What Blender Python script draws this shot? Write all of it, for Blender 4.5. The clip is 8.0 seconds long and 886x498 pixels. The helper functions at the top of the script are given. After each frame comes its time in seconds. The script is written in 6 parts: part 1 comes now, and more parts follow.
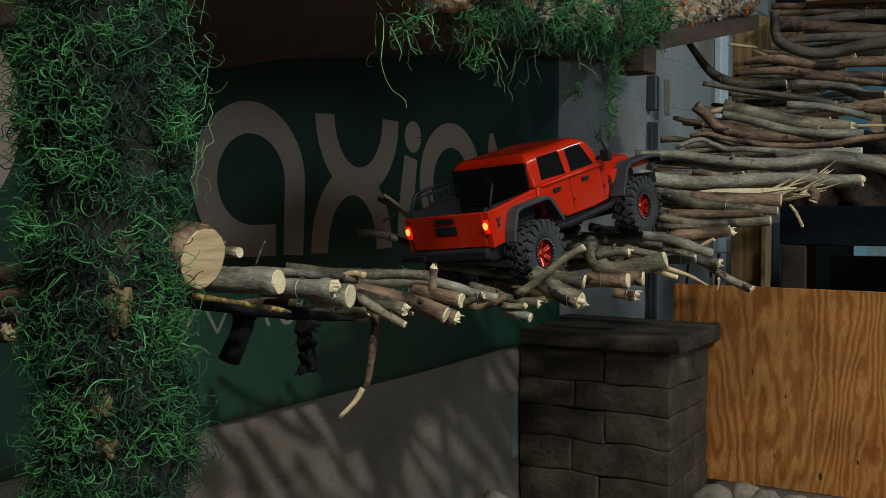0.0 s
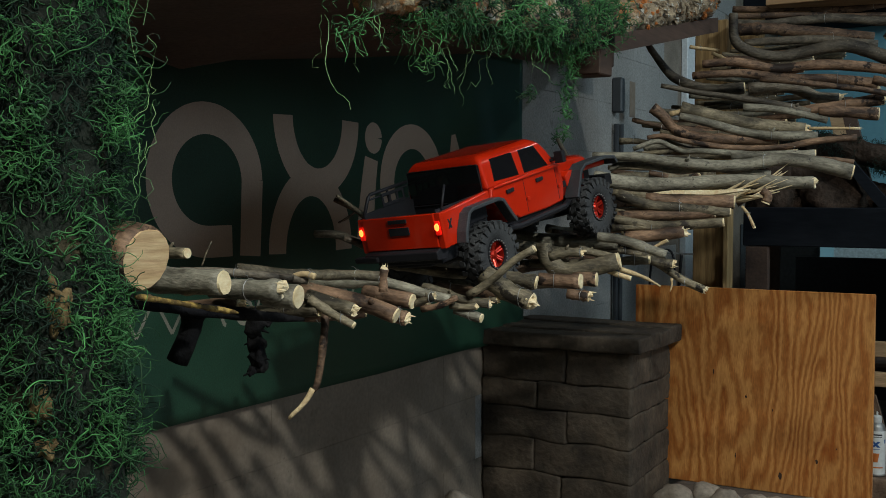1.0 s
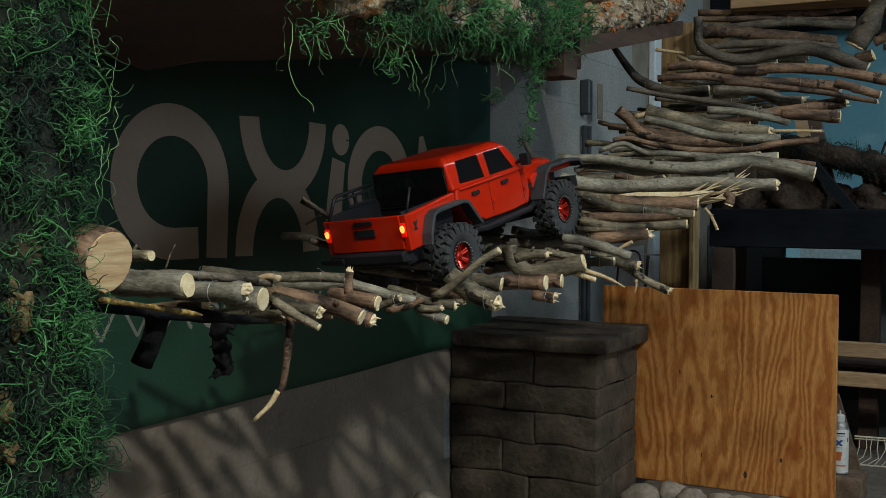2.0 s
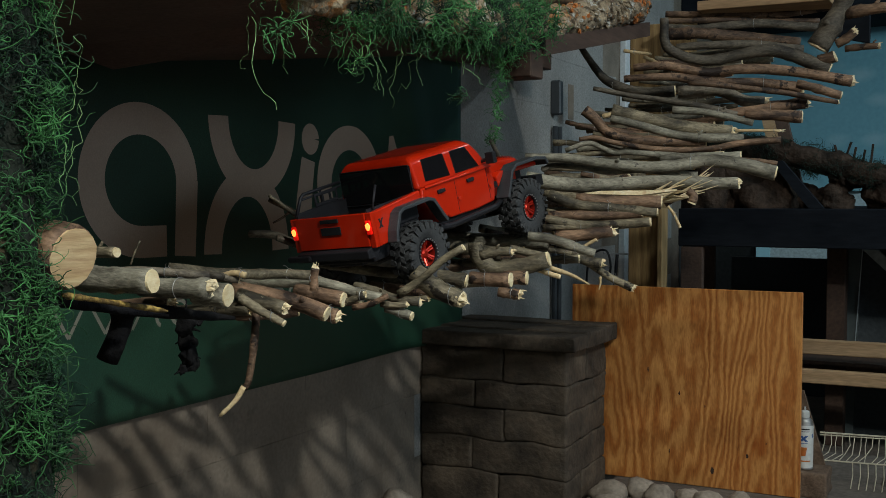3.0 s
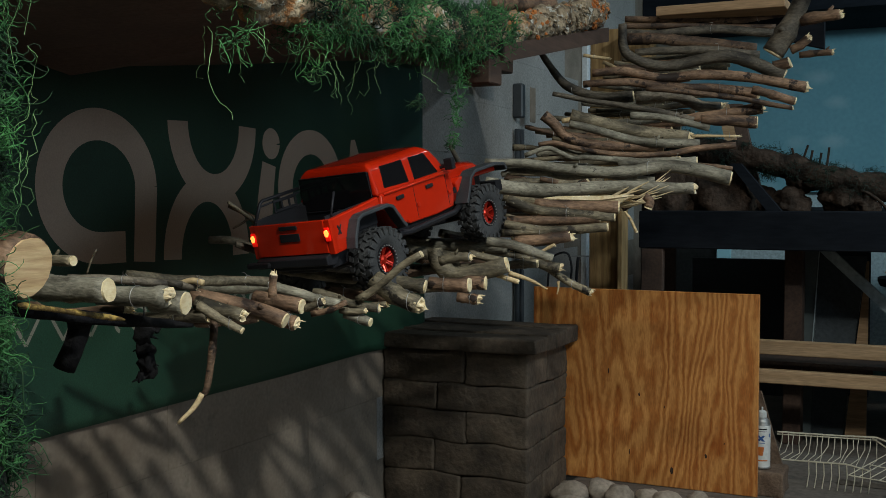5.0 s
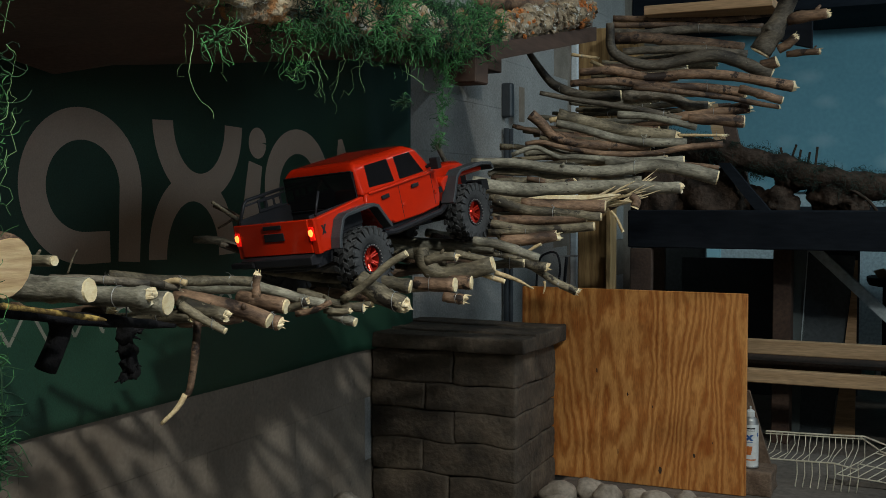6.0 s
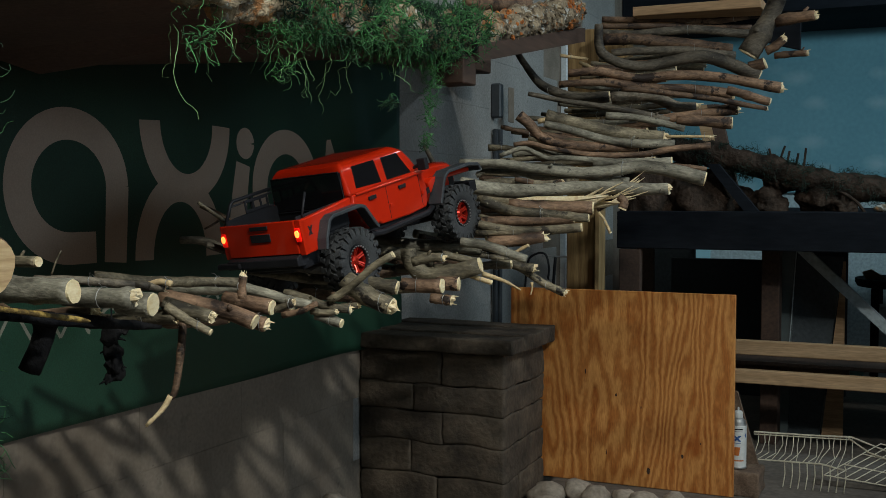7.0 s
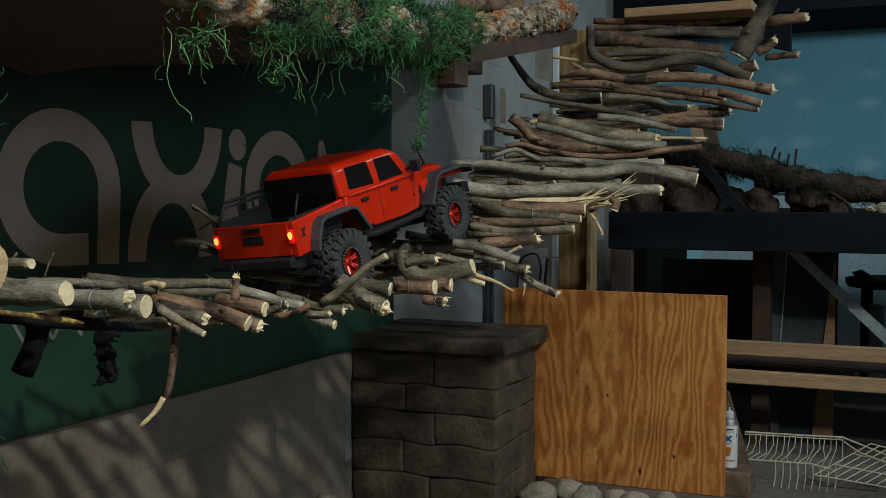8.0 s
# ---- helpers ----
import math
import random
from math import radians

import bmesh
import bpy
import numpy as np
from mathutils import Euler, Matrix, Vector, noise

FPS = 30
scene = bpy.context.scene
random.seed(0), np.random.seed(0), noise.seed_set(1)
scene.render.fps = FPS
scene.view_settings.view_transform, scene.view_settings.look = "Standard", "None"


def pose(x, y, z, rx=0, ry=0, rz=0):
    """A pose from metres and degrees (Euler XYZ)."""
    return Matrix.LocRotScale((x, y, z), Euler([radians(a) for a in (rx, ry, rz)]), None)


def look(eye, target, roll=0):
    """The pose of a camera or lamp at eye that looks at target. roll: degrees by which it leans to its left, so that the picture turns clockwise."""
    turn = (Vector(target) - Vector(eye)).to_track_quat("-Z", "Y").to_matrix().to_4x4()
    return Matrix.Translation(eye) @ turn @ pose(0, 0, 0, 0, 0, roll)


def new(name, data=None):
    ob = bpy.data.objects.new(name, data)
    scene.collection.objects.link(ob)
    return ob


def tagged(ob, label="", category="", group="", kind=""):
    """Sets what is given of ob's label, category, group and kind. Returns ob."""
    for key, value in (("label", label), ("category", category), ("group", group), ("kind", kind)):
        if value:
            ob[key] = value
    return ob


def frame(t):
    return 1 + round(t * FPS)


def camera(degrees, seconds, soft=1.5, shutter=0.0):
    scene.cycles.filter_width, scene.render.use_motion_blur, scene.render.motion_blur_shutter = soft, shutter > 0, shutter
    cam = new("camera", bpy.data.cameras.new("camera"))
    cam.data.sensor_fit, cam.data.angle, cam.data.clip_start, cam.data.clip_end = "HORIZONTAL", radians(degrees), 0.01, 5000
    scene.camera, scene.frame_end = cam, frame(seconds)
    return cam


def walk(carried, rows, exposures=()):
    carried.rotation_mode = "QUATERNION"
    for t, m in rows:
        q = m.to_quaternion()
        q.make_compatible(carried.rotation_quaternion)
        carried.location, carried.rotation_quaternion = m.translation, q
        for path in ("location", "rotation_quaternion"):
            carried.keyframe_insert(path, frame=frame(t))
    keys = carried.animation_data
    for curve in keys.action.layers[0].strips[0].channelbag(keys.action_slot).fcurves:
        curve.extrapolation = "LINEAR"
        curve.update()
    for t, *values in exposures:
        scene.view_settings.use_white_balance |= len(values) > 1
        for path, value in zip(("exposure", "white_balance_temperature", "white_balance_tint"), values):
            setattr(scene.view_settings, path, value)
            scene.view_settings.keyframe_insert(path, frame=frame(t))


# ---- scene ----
cam = camera(45.0, 8.0, soft=0.75)
PATH = [
    (0, (-0.247, 0.174, 0.907), (-1.284, 1.881, 0.807), -0.1),
    (0.5, (-0.22, 0.186, 0.904), (-1.242, 1.902, 0.805), 0.0),
    (1, (-0.203, 0.192, 0.907), (-1.205, 1.92, 0.809), -0.0),
    (1.5, (-0.199, 0.192, 0.912), (-1.177, 1.934, 0.814), 0.0),
    (3, (-0.158, 0.18, 0.903), (-1.077, 1.954, 0.809), 0.0),
    (3.5, (-0.146, 0.173, 0.906), (-1.047, 1.956, 0.811), 0.0),
    (4, (-0.137, 0.172, 0.911), (-1.021, 1.963, 0.815), 0.0),
    (4.5, (-0.14, 0.172, 0.917), (-1.012, 1.97, 0.821), -0.0),
    (6, (-0.129, 0.186, 0.916), (-0.979, 1.994, 0.82), -0.1),
    (6.5, (-0.127, 0.192, 0.92), (-0.969, 2.003, 0.823), -0.0),
    (7, (-0.123, 0.192, 0.918), (-0.958, 2.007, 0.822), -0.0),
    (7.5, (-0.123, 0.191, 0.917), (-0.949, 2.01, 0.822), -0.0),
    (8, (-0.124, 0.187, 0.921), (-0.944, 2.009, 0.825), -0.0),
]
walk(cam, [(t, look(eye, target, roll)) for t, eye, target, roll in PATH])

# ---- light and exposure ----
world = bpy.data.worlds.new("world")
scene.world = world
world.use_nodes = True
world.node_tree.nodes["Background"].inputs[0].default_value = (0.35, 0.55, 0.75, 1)
world.node_tree.nodes["Background"].inputs[1].default_value = 0.02
scene.view_settings.exposure = -0.4


def lamp(name, eye, target, size_x, size_y, watts, colour, spread=180):
    data = bpy.data.lights.new(name, "AREA")
    data.shape, data.size, data.size_y, data.energy, data.color = "RECTANGLE", size_x, size_y, watts, colour
    ob = new(name, data)
    data.spread = radians(spread)
    ob.matrix_world = look(eye, target)
    return ob


# two work lights up under the ceiling in front of the course
lamp("work_light", (2.1, -0.3, 3.5), (-1.15, 1.75, 0.45), 0.18, 0.18, 32, (0.93, 0.965, 0.92), 84)
lamp("work_light", (0.2, -0.3, 3.8), (-1.15, 1.7, 0.45), 0.22, 0.22, 16, (0.93, 0.965, 0.92), 84)
# fill added for the mural and the brace, with no lamp seen there
lamp("back_room_fill", (1.2, 3.75, 2.05), (-0.5, 7.15, 1.3), 1.4, 0.15, 27, (0.6, 0.84, 0.95), 130)
# out-of-view tube, placed to give the highlight lines along the truck's body
lamp("unseen_tube", (1.35, 4.5, 3.2), (-0.9, 2.3, 0.9), 1.4, 0.09, 18, (0.72, 0.88, 1.0))
# added cool fill that lifts the dark parts; no fixture is seen there
lamp("unseen_tube", (2.2, 2.0, 3.4), (-0.6, 2.6, 0.6), 1.5, 0.12, 16, (0.55, 0.8, 1.0))

# cool fill from the wall opposite; the window there is added, out of view
lamp("east_fill", (3.93, 2.3, 1.75), (-1.8, 2.3, 0.9), 1.7, 1.1, 40, (0.7, 0.87, 1.0))


# ---- materials ----
def mat(name, c1, c2, scale=6.0, rough=0.75, metal=0.0, bump=0.3, fine=60.0, stretch=(1, 1, 1), rnd=0.0, coat=0.0, island=False, mid=0.5, depth=0.004, detail=6.0, grit=0.55, width=0.18, spec=0.5):
    m = bpy.data.materials.new(name)
    m.use_nodes = True
    nt = m.node_tree
    N, L = nt.nodes, nt.links
    b = N["Principled BSDF"]
    tc = N.new("ShaderNodeTexCoord")
    mp = N.new("ShaderNodeMapping")
    mp.inputs["Scale"].default_value = stretch
    L.new(tc.outputs["Object"], mp.inputs[0])
    n1 = N.new("ShaderNodeTexNoise")
    n1.inputs["Scale"].default_value, n1.inputs["Detail"].default_value, n1.inputs["Roughness"].default_value = scale, detail, 0.6
    L.new(mp.outputs[0], n1.inputs["Vector"])
    cr = N.new("ShaderNodeValToRGB")
    cr.color_ramp.elements[0].position, cr.color_ramp.elements[0].color = mid - width, (*c1, 1)
    cr.color_ramp.elements[1].position, cr.color_ramp.elements[1].color = mid + width, (*c2, 1)
    L.new(n1.outputs["Fac"], cr.inputs[0])
    n2 = N.new("ShaderNodeTexNoise")
    n2.inputs["Scale"].default_value, n2.inputs["Detail"].default_value = fine, 4
    L.new(mp.outputs[0], n2.inputs["Vector"])
    mx = N.new("ShaderNodeMixRGB")
    mx.blend_type, mx.inputs[0].default_value = "OVERLAY", 0.1 if coat or metal or rough < 0.3 else grit
    L.new(cr.outputs[0], mx.inputs[1])
    L.new(n2.outputs["Fac"], mx.inputs[2])
    last = mx.outputs[0]
    if rnd:
        if island:
            rv = N.new("ShaderNodeNewGeometry").outputs["Random Per Island"]
        else:
            rv = N.new("ShaderNodeObjectInfo").outputs["Random"]
        mr = N.new("ShaderNodeMapRange")
        mr.inputs[3].default_value, mr.inputs[4].default_value = 1 - rnd, 1 + rnd
        L.new(rv, mr.inputs[0])
        hs = N.new("ShaderNodeHueSaturation")
        L.new(mr.outputs[0], hs.inputs["Value"])
        L.new(last, hs.inputs["Color"])
        last = hs.outputs[0]
    L.new(last, b.inputs["Base Color"])
    b.inputs["Roughness"].default_value, b.inputs["Metallic"].default_value = rough, metal
    b.inputs["Specular IOR Level"].default_value = spec
    b.inputs["Coat Weight"].default_value, b.inputs["Coat Roughness"].default_value = coat, 0.1
    if bump:
        ad = N.new("ShaderNodeMath")
        ad.operation = "ADD"
        L.new(n1.outputs["Fac"], ad.inputs[0])
        L.new(n2.outputs["Fac"], ad.inputs[1])
        bp = N.new("ShaderNodeBump")
        bp.inputs["Strength"].default_value, bp.inputs["Distance"].default_value = bump, depth
        L.new(ad.outputs[0], bp.inputs["Height"])
        L.new(bp.outputs[0], b.inputs["Normal"])
    return m


def rings(name, c1, c2, scale, axis="X", distortion=6.0, kind="BANDS", rough=0.6, rnd=0.0, stretch=(1, 1, 1), noise_scale=1.5, profile="SAW"):
    """Wood with grain bands."""
    m = mat(name, c1, c2, scale=40, rough=rough, bump=0.15, fine=220, rnd=rnd, stretch=stretch, depth=0.001)
    N, L = m.node_tree.nodes, m.node_tree.links
    w = N.new("ShaderNodeTexWave")
    w.wave_type, w.wave_profile = kind, profile
    if kind == "BANDS":
        w.bands_direction = axis
    else:
        w.rings_direction = axis
    w.inputs["Scale"].default_value, w.inputs["Distortion"].default_value = scale, distortion
    w.inputs["Detail"].default_value, w.inputs["Detail Scale"].default_value = 3, noise_scale
    L.new(N["Mapping"].outputs[0], w.inputs["Vector"])
    L.new(w.outputs["Fac"], N["Color Ramp"].inputs[0])
    N["Color Ramp"].color_ramp.elements[0].position = 0.1
    N["Color Ramp"].color_ramp.elements[1].position = 0.95
    return m


def glow(name, colour, strength):
    m = bpy.data.materials.new(name)
    m.use_nodes = True
    b = m.node_tree.nodes["Principled BSDF"]
    b.inputs["Base Color"].default_value = (*colour, 1)
    b.inputs["Emission Color"].default_value = (*colour, 1)
    b.inputs["Emission Strength"].default_value = strength
    b.inputs["Roughness"].default_value = 0.15
    return m


M_BLOCK = mat("painted_block", (0.165, 0.132, 0.1), (0.275, 0.224, 0.172), 3, 0.85, bump=0.25, fine=90, rnd=0.04, grit=0.3)
# block without the brown dirt, also paled for the light that falls there
M_CLEAN_LIT = mat("clean_lit_block", (0.25, 0.243, 0.225), (0.34, 0.33, 0.308), 4, 0.8, bump=0.5, fine=150, rnd=0.04)
M_MORTAR = mat("mortar", (0.155, 0.124, 0.094), (0.25, 0.205, 0.158), 9, 0.95, fine=200)
M_DIRT = mat("dusty_floor", (0.10, 0.085, 0.07), (0.2, 0.17, 0.14), 3, 0.95, bump=0.6, fine=50)
M_BANNER = mat("green_vinyl", (0.01, 0.044, 0.026), (0.017, 0.062, 0.035), 4, 0.5, bump=0.15, fine=300)
M_LETTER = mat("beige_print", (0.42, 0.32, 0.245), (0.48, 0.37, 0.29), 5, 0.55, grit=0.2, bump=0.1, fine=300)
# greyer copy of the beige ink, holding down the work light's brightness
M_SMALL = mat("toned_down_print", (0.2, 0.19, 0.15), (0.26, 0.245, 0.195), 5, 0.6, grit=0.2, bump=0.1, fine=300)
M_BROWN = mat("brown_paint", (0.085, 0.05, 0.04), (0.13, 0.078, 0.062), 4, 0.7, fine=90)
M_PINE = rings("pine_lumber", (0.38, 0.235, 0.12), (0.44, 0.28, 0.15), 9, "Z", 9.0, rough=0.7, rnd=0.1, stretch=(0.1, 1, 1), profile="SIN")
M_POST = rings("post_lumber", (0.24, 0.15, 0.06), (0.36, 0.24, 0.105), 9, "X", 10.0, rough=0.75, rnd=0.1, stretch=(1, 1, 0.1), profile="SIN")
M_GREYWOOD = mat("weathered_board", (0.16, 0.19, 0.2), (0.3, 0.34, 0.35), 8, 0.85, fine=120, stretch=(1, 1, 0.2))
M_DARKWOOD = mat("dark_beam", (0.008, 0.0095, 0.0125), (0.014, 0.016, 0.02), 6, 0.9, spec=0.1, fine=70, stretch=(0.2, 1, 1))
M_JOIST = mat("joist_brown", (0.045, 0.026, 0.018), (0.09, 0.051, 0.033), 7, 0.8, fine=90, stretch=(1, 0.15, 1))
M_STONE = mat("carved_block", (0.044, 0.033, 0.023), (0.13, 0.097, 0.066), 9, 0.85, bump=0.8, fine=60, rnd=0.2, depth=0.006)
M_ROCK = mat("river_rock", (0.26, 0.21, 0.16), (0.4, 0.34, 0.27), 9, 0.85, fine=80, rnd=0.15)
M_BARK = [
    mat("bark_olive", (0.034, 0.028, 0.018), (0.235, 0.195, 0.125), 26, 0.65, bump=0.8, grit=0.85, stretch=(0.35, 1, 1), width=0.15, fine=240, rnd=0.3, depth=0.0025, spec=0.35),
    mat("bark_grey", (0.062, 0.055, 0.04), (0.3, 0.277, 0.21), 26, 0.65, bump=0.7, grit=0.8, stretch=(0.35, 1, 1), width=0.15, fine=240, rnd=0.22, depth=0.0025, spec=0.35),
    mat("bark_red", (0.038, 0.022, 0.014), (0.245, 0.15, 0.09), 26, 0.65, bump=0.8, grit=0.85, stretch=(0.35, 1, 1), width=0.15, fine=220, rnd=0.3, depth=0.0025, spec=0.35),
    mat("stripped_wood", (0.42, 0.29, 0.14), (0.65, 0.5, 0.28), 12, 0.75, bump=0.4, fine=160, rnd=0.15),
    # dark branches; on the bridge's upper sticks the weaker light is painted in
    mat("bark_dark_and_dim", (0.022, 0.018, 0.013), (0.17, 0.142, 0.103), 24, 0.65, bump=0.9, grit=0.85, stretch=(0.35, 1, 1), width=0.16, fine=230, rnd=0.3, depth=0.0025, spec=0.35),
]
M_CUT = mat("fresh_cut", (0.66, 0.5, 0.26), (0.88, 0.76, 0.5), 85, 0.75, bump=0.4, fine=260, stretch=(1, 0.35, 1), rnd=0.12, depth=0.0015, grit=0.45, width=0.25)
M_CUTBIG = mat("sawn_log", (0.47, 0.29, 0.13), (0.76, 0.57, 0.33), 75, 0.75, bump=0.5, fine=200, stretch=(1, 0.09, 1), depth=0.0015, grit=0.5, width=0.26)
M_SPLINT = mat("torn_wood", (0.66, 0.5, 0.27), (0.86, 0.74, 0.5), 30, 0.8, bump=0.4, fine=200, rnd=0.1)
M_MOSS = mat("green_moss", (0.004, 0.03, 0.014), (0.07, 0.25, 0.068), 14, 0.75, bump=0, rnd=0.6, island=True)
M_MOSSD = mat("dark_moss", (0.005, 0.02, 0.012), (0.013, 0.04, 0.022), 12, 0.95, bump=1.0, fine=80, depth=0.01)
M_VINE = mat("pale_vine", (0.11, 0.29, 0.1), (0.26, 0.44, 0.17), 9, 0.75, bump=0, rnd=0.3, island=True)
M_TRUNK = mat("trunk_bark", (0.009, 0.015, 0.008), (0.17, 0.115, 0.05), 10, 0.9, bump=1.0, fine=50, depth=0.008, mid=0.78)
M_CORK = mat("lichen_bark", (0.075, 0.052, 0.03), (0.46, 0.36, 0.23), 26, 0.95, bump=1.0, fine=110, depth=0.008, width=0.13)


def world_grain(m):
    """Lets the grain run on over neighbouring pieces that share a mesh."""
    g = m.node_tree.nodes.new("ShaderNodeNewGeometry")
    for n in list(m.node_tree.nodes):
        if n.type == "MAPPING":
            m.node_tree.links.new(g.outputs["Position"], n.inputs[0])


def patches(m, colour, scale, level, shift, fade=0.05):
    """Irregular crusts of another colour over a material."""
    N, L = m.node_tree.nodes, m.node_tree.links
    b = N["Principled BSDF"].inputs["Base Color"]
    mp = N.new("ShaderNodeMapping")
    mp.inputs["Location"].default_value = (shift, shift * 2, shift)
    L.new(N["Texture Coordinate"].outputs["Object"], mp.inputs[0])
    n = N.new("ShaderNodeTexNoise")
    n.inputs["Scale"].default_value, n.inputs["Detail"].default_value, n.inputs["Roughness"].default_value = scale, 5, 0.65
    L.new(mp.outputs[0], n.inputs["Vector"])
    r = N.new("ShaderNodeMapRange")
    r.inputs[1].default_value, r.inputs[2].default_value = level, level + fade
    L.new(n.outputs["Fac"], r.inputs[0])
    mx = N.new("ShaderNodeMixRGB")
    L.new(r.outputs[0], mx.inputs[0])
    L.new(b.links[0].from_socket, mx.inputs[1])
    mx.inputs[2].default_value = (*colour, 1)
    L.new(mx.outputs[0], b)


patches(M_BLOCK, (0.14, 0.105, 0.074), 3.2, 0.47, 2.0, 0.25)
patches(M_BLOCK, (0.075, 0.063, 0.05), 9, 0.6, 7.0, 0.2)
patches(M_BLOCK, (0.09, 0.075, 0.06), 60, 0.68, 9.0)
patches(M_CLEAN_LIT, (0.2, 0.19, 0.17), 11, 0.66, 5.0)
for m in (M_BLOCK, M_CLEAN_LIT, M_MORTAR):
    world_grain(m)
patches(M_CORK, (0.5, 0.5, 0.45), 38, 0.585, 1.0)
patches(M_CORK, (0.38, 0.17, 0.06), 17, 0.57, 9.0)
patches(M_CORK, (0.5, 0.14, 0.025), 13, 0.63, 4.0)
patches(M_CORK, (0.04, 0.038, 0.036), 30, 0.62, 6.0)
patches(M_BARK[0], (0.27, 0.24, 0.17), 75, 0.64, 2.0)
patches(M_BARK[1], (0.05, 0.045, 0.036), 60, 0.63, 3.0)
patches(M_BARK[2], (0.3, 0.2, 0.11), 70, 0.66, 5.0)
patches(M_BARK[0], (0.022, 0.017, 0.011), 17, 0.58, 8.0)
patches(M_BARK[2], (0.022, 0.013, 0.009), 19, 0.57, 6.0)
patches(M_BARK[4], (0.2, 0.165, 0.11), 65, 0.66, 3.0)
patches(M_BLOCK, (0.06, 0.05, 0.042), 5, 0.66, 2.0)
M_RUST = mat("orange_lichen", (0.35, 0.09, 0.015), (0.55, 0.2, 0.05), 40, 0.9, bump=0.6, fine=120)
M_PEAT = mat("dark_peat", (0.018, 0.014, 0.011), (0.075, 0.048, 0.034), 14, 0.95, spec=0.1, bump=1.0, fine=60, depth=0.01)
M_NEARBLACK = mat("near_black_wood", (0.008, 0.008, 0.01), (0.022, 0.021, 0.02), 10, 0.95, spec=0.1, bump=1.0, fine=60, depth=0.006)
M_RED = mat("red_body_paint", (0.49, 0.016, 0.001), (0.54, 0.019, 0.002), 3, 0.5, bump=0, coat=1.0, spec=0.1)
M_BLACK = mat("black_plastic", (0.011, 0.011, 0.013), (0.017, 0.017, 0.02), 20, 0.5, spec=0.25, bump=0.1, fine=300)
M_FLARE = mat("grey_flare_plastic", (0.028, 0.032, 0.036), (0.045, 0.05, 0.054), 20, 0.5, bump=0.2, fine=400)
M_TYRE = mat("tyre_rubber", (0.022, 0.023, 0.024), (0.05, 0.052, 0.053), 25, 0.8, bump=0.2, fine=300)
M_RIM = mat("red_metal_rim", (0.42, 0.02, 0.01), (0.52, 0.03, 0.014), 10, 0.3, metal=0.6, bump=0)
M_STEEL = mat("steel_wire", (0.28, 0.28, 0.27), (0.42, 0.42, 0.4), 30, 0.5, metal=0.8, bump=0)
M_GLASS = mat("dark_window", (0.006, 0.006, 0.007), (0.01, 0.01, 0.011), 5, 0.08, bump=0)
M_TAIL = glow("tail_lens", (1.0, 0.012, 0.006), 0.4)
M_HOT = glow("tail_bulb", (1.0, 0.17, 0.03), 5.0)
M_CREAM = mat("cream_coated_wire", (0.5, 0.45, 0.33), (0.62, 0.56, 0.42), 20, 0.5, bump=0)
M_WHITE = mat("white_paint", (0.6, 0.62, 0.62), (0.72, 0.73, 0.72), 8, 0.6, fine=90)
M_PALE = mat("pale_wall", (0.4, 0.46, 0.48), (0.5, 0.56, 0.57), 2, 0.85, fine=60)
M_CANW = mat("can_label", (0.6, 0.62, 0.6), (0.7, 0.71, 0.68), 8, 0.3, bump=0)
M_BLUE = mat("blue_print", (0.02, 0.08, 0.25), (0.03, 0.1, 0.3), 8, 0.4, bump=0)
M_ORANGE = mat("orange_print", (0.5, 0.14, 0.03), (0.6, 0.2, 0.05), 8, 0.4, bump=0)


def mural():
    m = mat("sky_mural", (0.12, 0.28, 0.335), (0.165, 0.35, 0.405), 1.2, 0.85, bump=0.1, fine=40, grit=0.15)
    N, L = m.node_tree.nodes, m.node_tree.links
    mp = N.new("ShaderNodeMapping")
    mp.inputs["Scale"].default_value = (3.6, 1, 6.2)
    L.new(N["Texture Coordinate"].outputs["Object"], mp.inputs[0])
    v = N.new("ShaderNodeTexVoronoi")
    v.inputs["Scale"].default_value, v.inputs["Randomness"].default_value = 0.9, 0.7
    L.new(mp.outputs[0], v.inputs["Vector"])
    n = N.new("ShaderNodeTexNoise")
    n.inputs["Scale"].default_value, n.inputs["Detail"].default_value = 1.6, 4
    L.new(mp.outputs[0], n.inputs["Vector"])
    s = N.new("ShaderNodeMath")
    s.operation = "MULTIPLY_ADD"
    s.inputs[1].default_value, s.inputs[2].default_value = 0.35, 0.0
    L.new(n.outputs["Fac"], s.inputs[0])
    a = N.new("ShaderNodeMath")
    a.operation = "ADD"
    L.new(v.outputs["Distance"], a.inputs[0])
    L.new(s.outputs[0], a.inputs[1])
    cr = N.new("ShaderNodeValToRGB")
    cr.color_ramp.elements[0].position, cr.color_ramp.elements[0].color = 0.24, (0.45, 0.45, 0.45, 1)
    cr.color_ramp.elements[1].position, cr.color_ramp.elements[1].color = 0.5, (0, 0, 0, 1)
    L.new(a.outputs[0], cr.inputs[0])
    mx = N.new("ShaderNodeMixRGB")
    L.new(cr.outputs[0], mx.inputs[0])
    L.new(N["Mix (Legacy)"].outputs[0] if "Mix (Legacy)" in N else N["Mix"].outputs[0], mx.inputs[1])
    mx.inputs[2].default_value = (0.42, 0.55, 0.58, 1)
    L.new(mx.outputs[0], N["Principled BSDF"].inputs["Base Color"])
    return m


M_MURAL = mural()


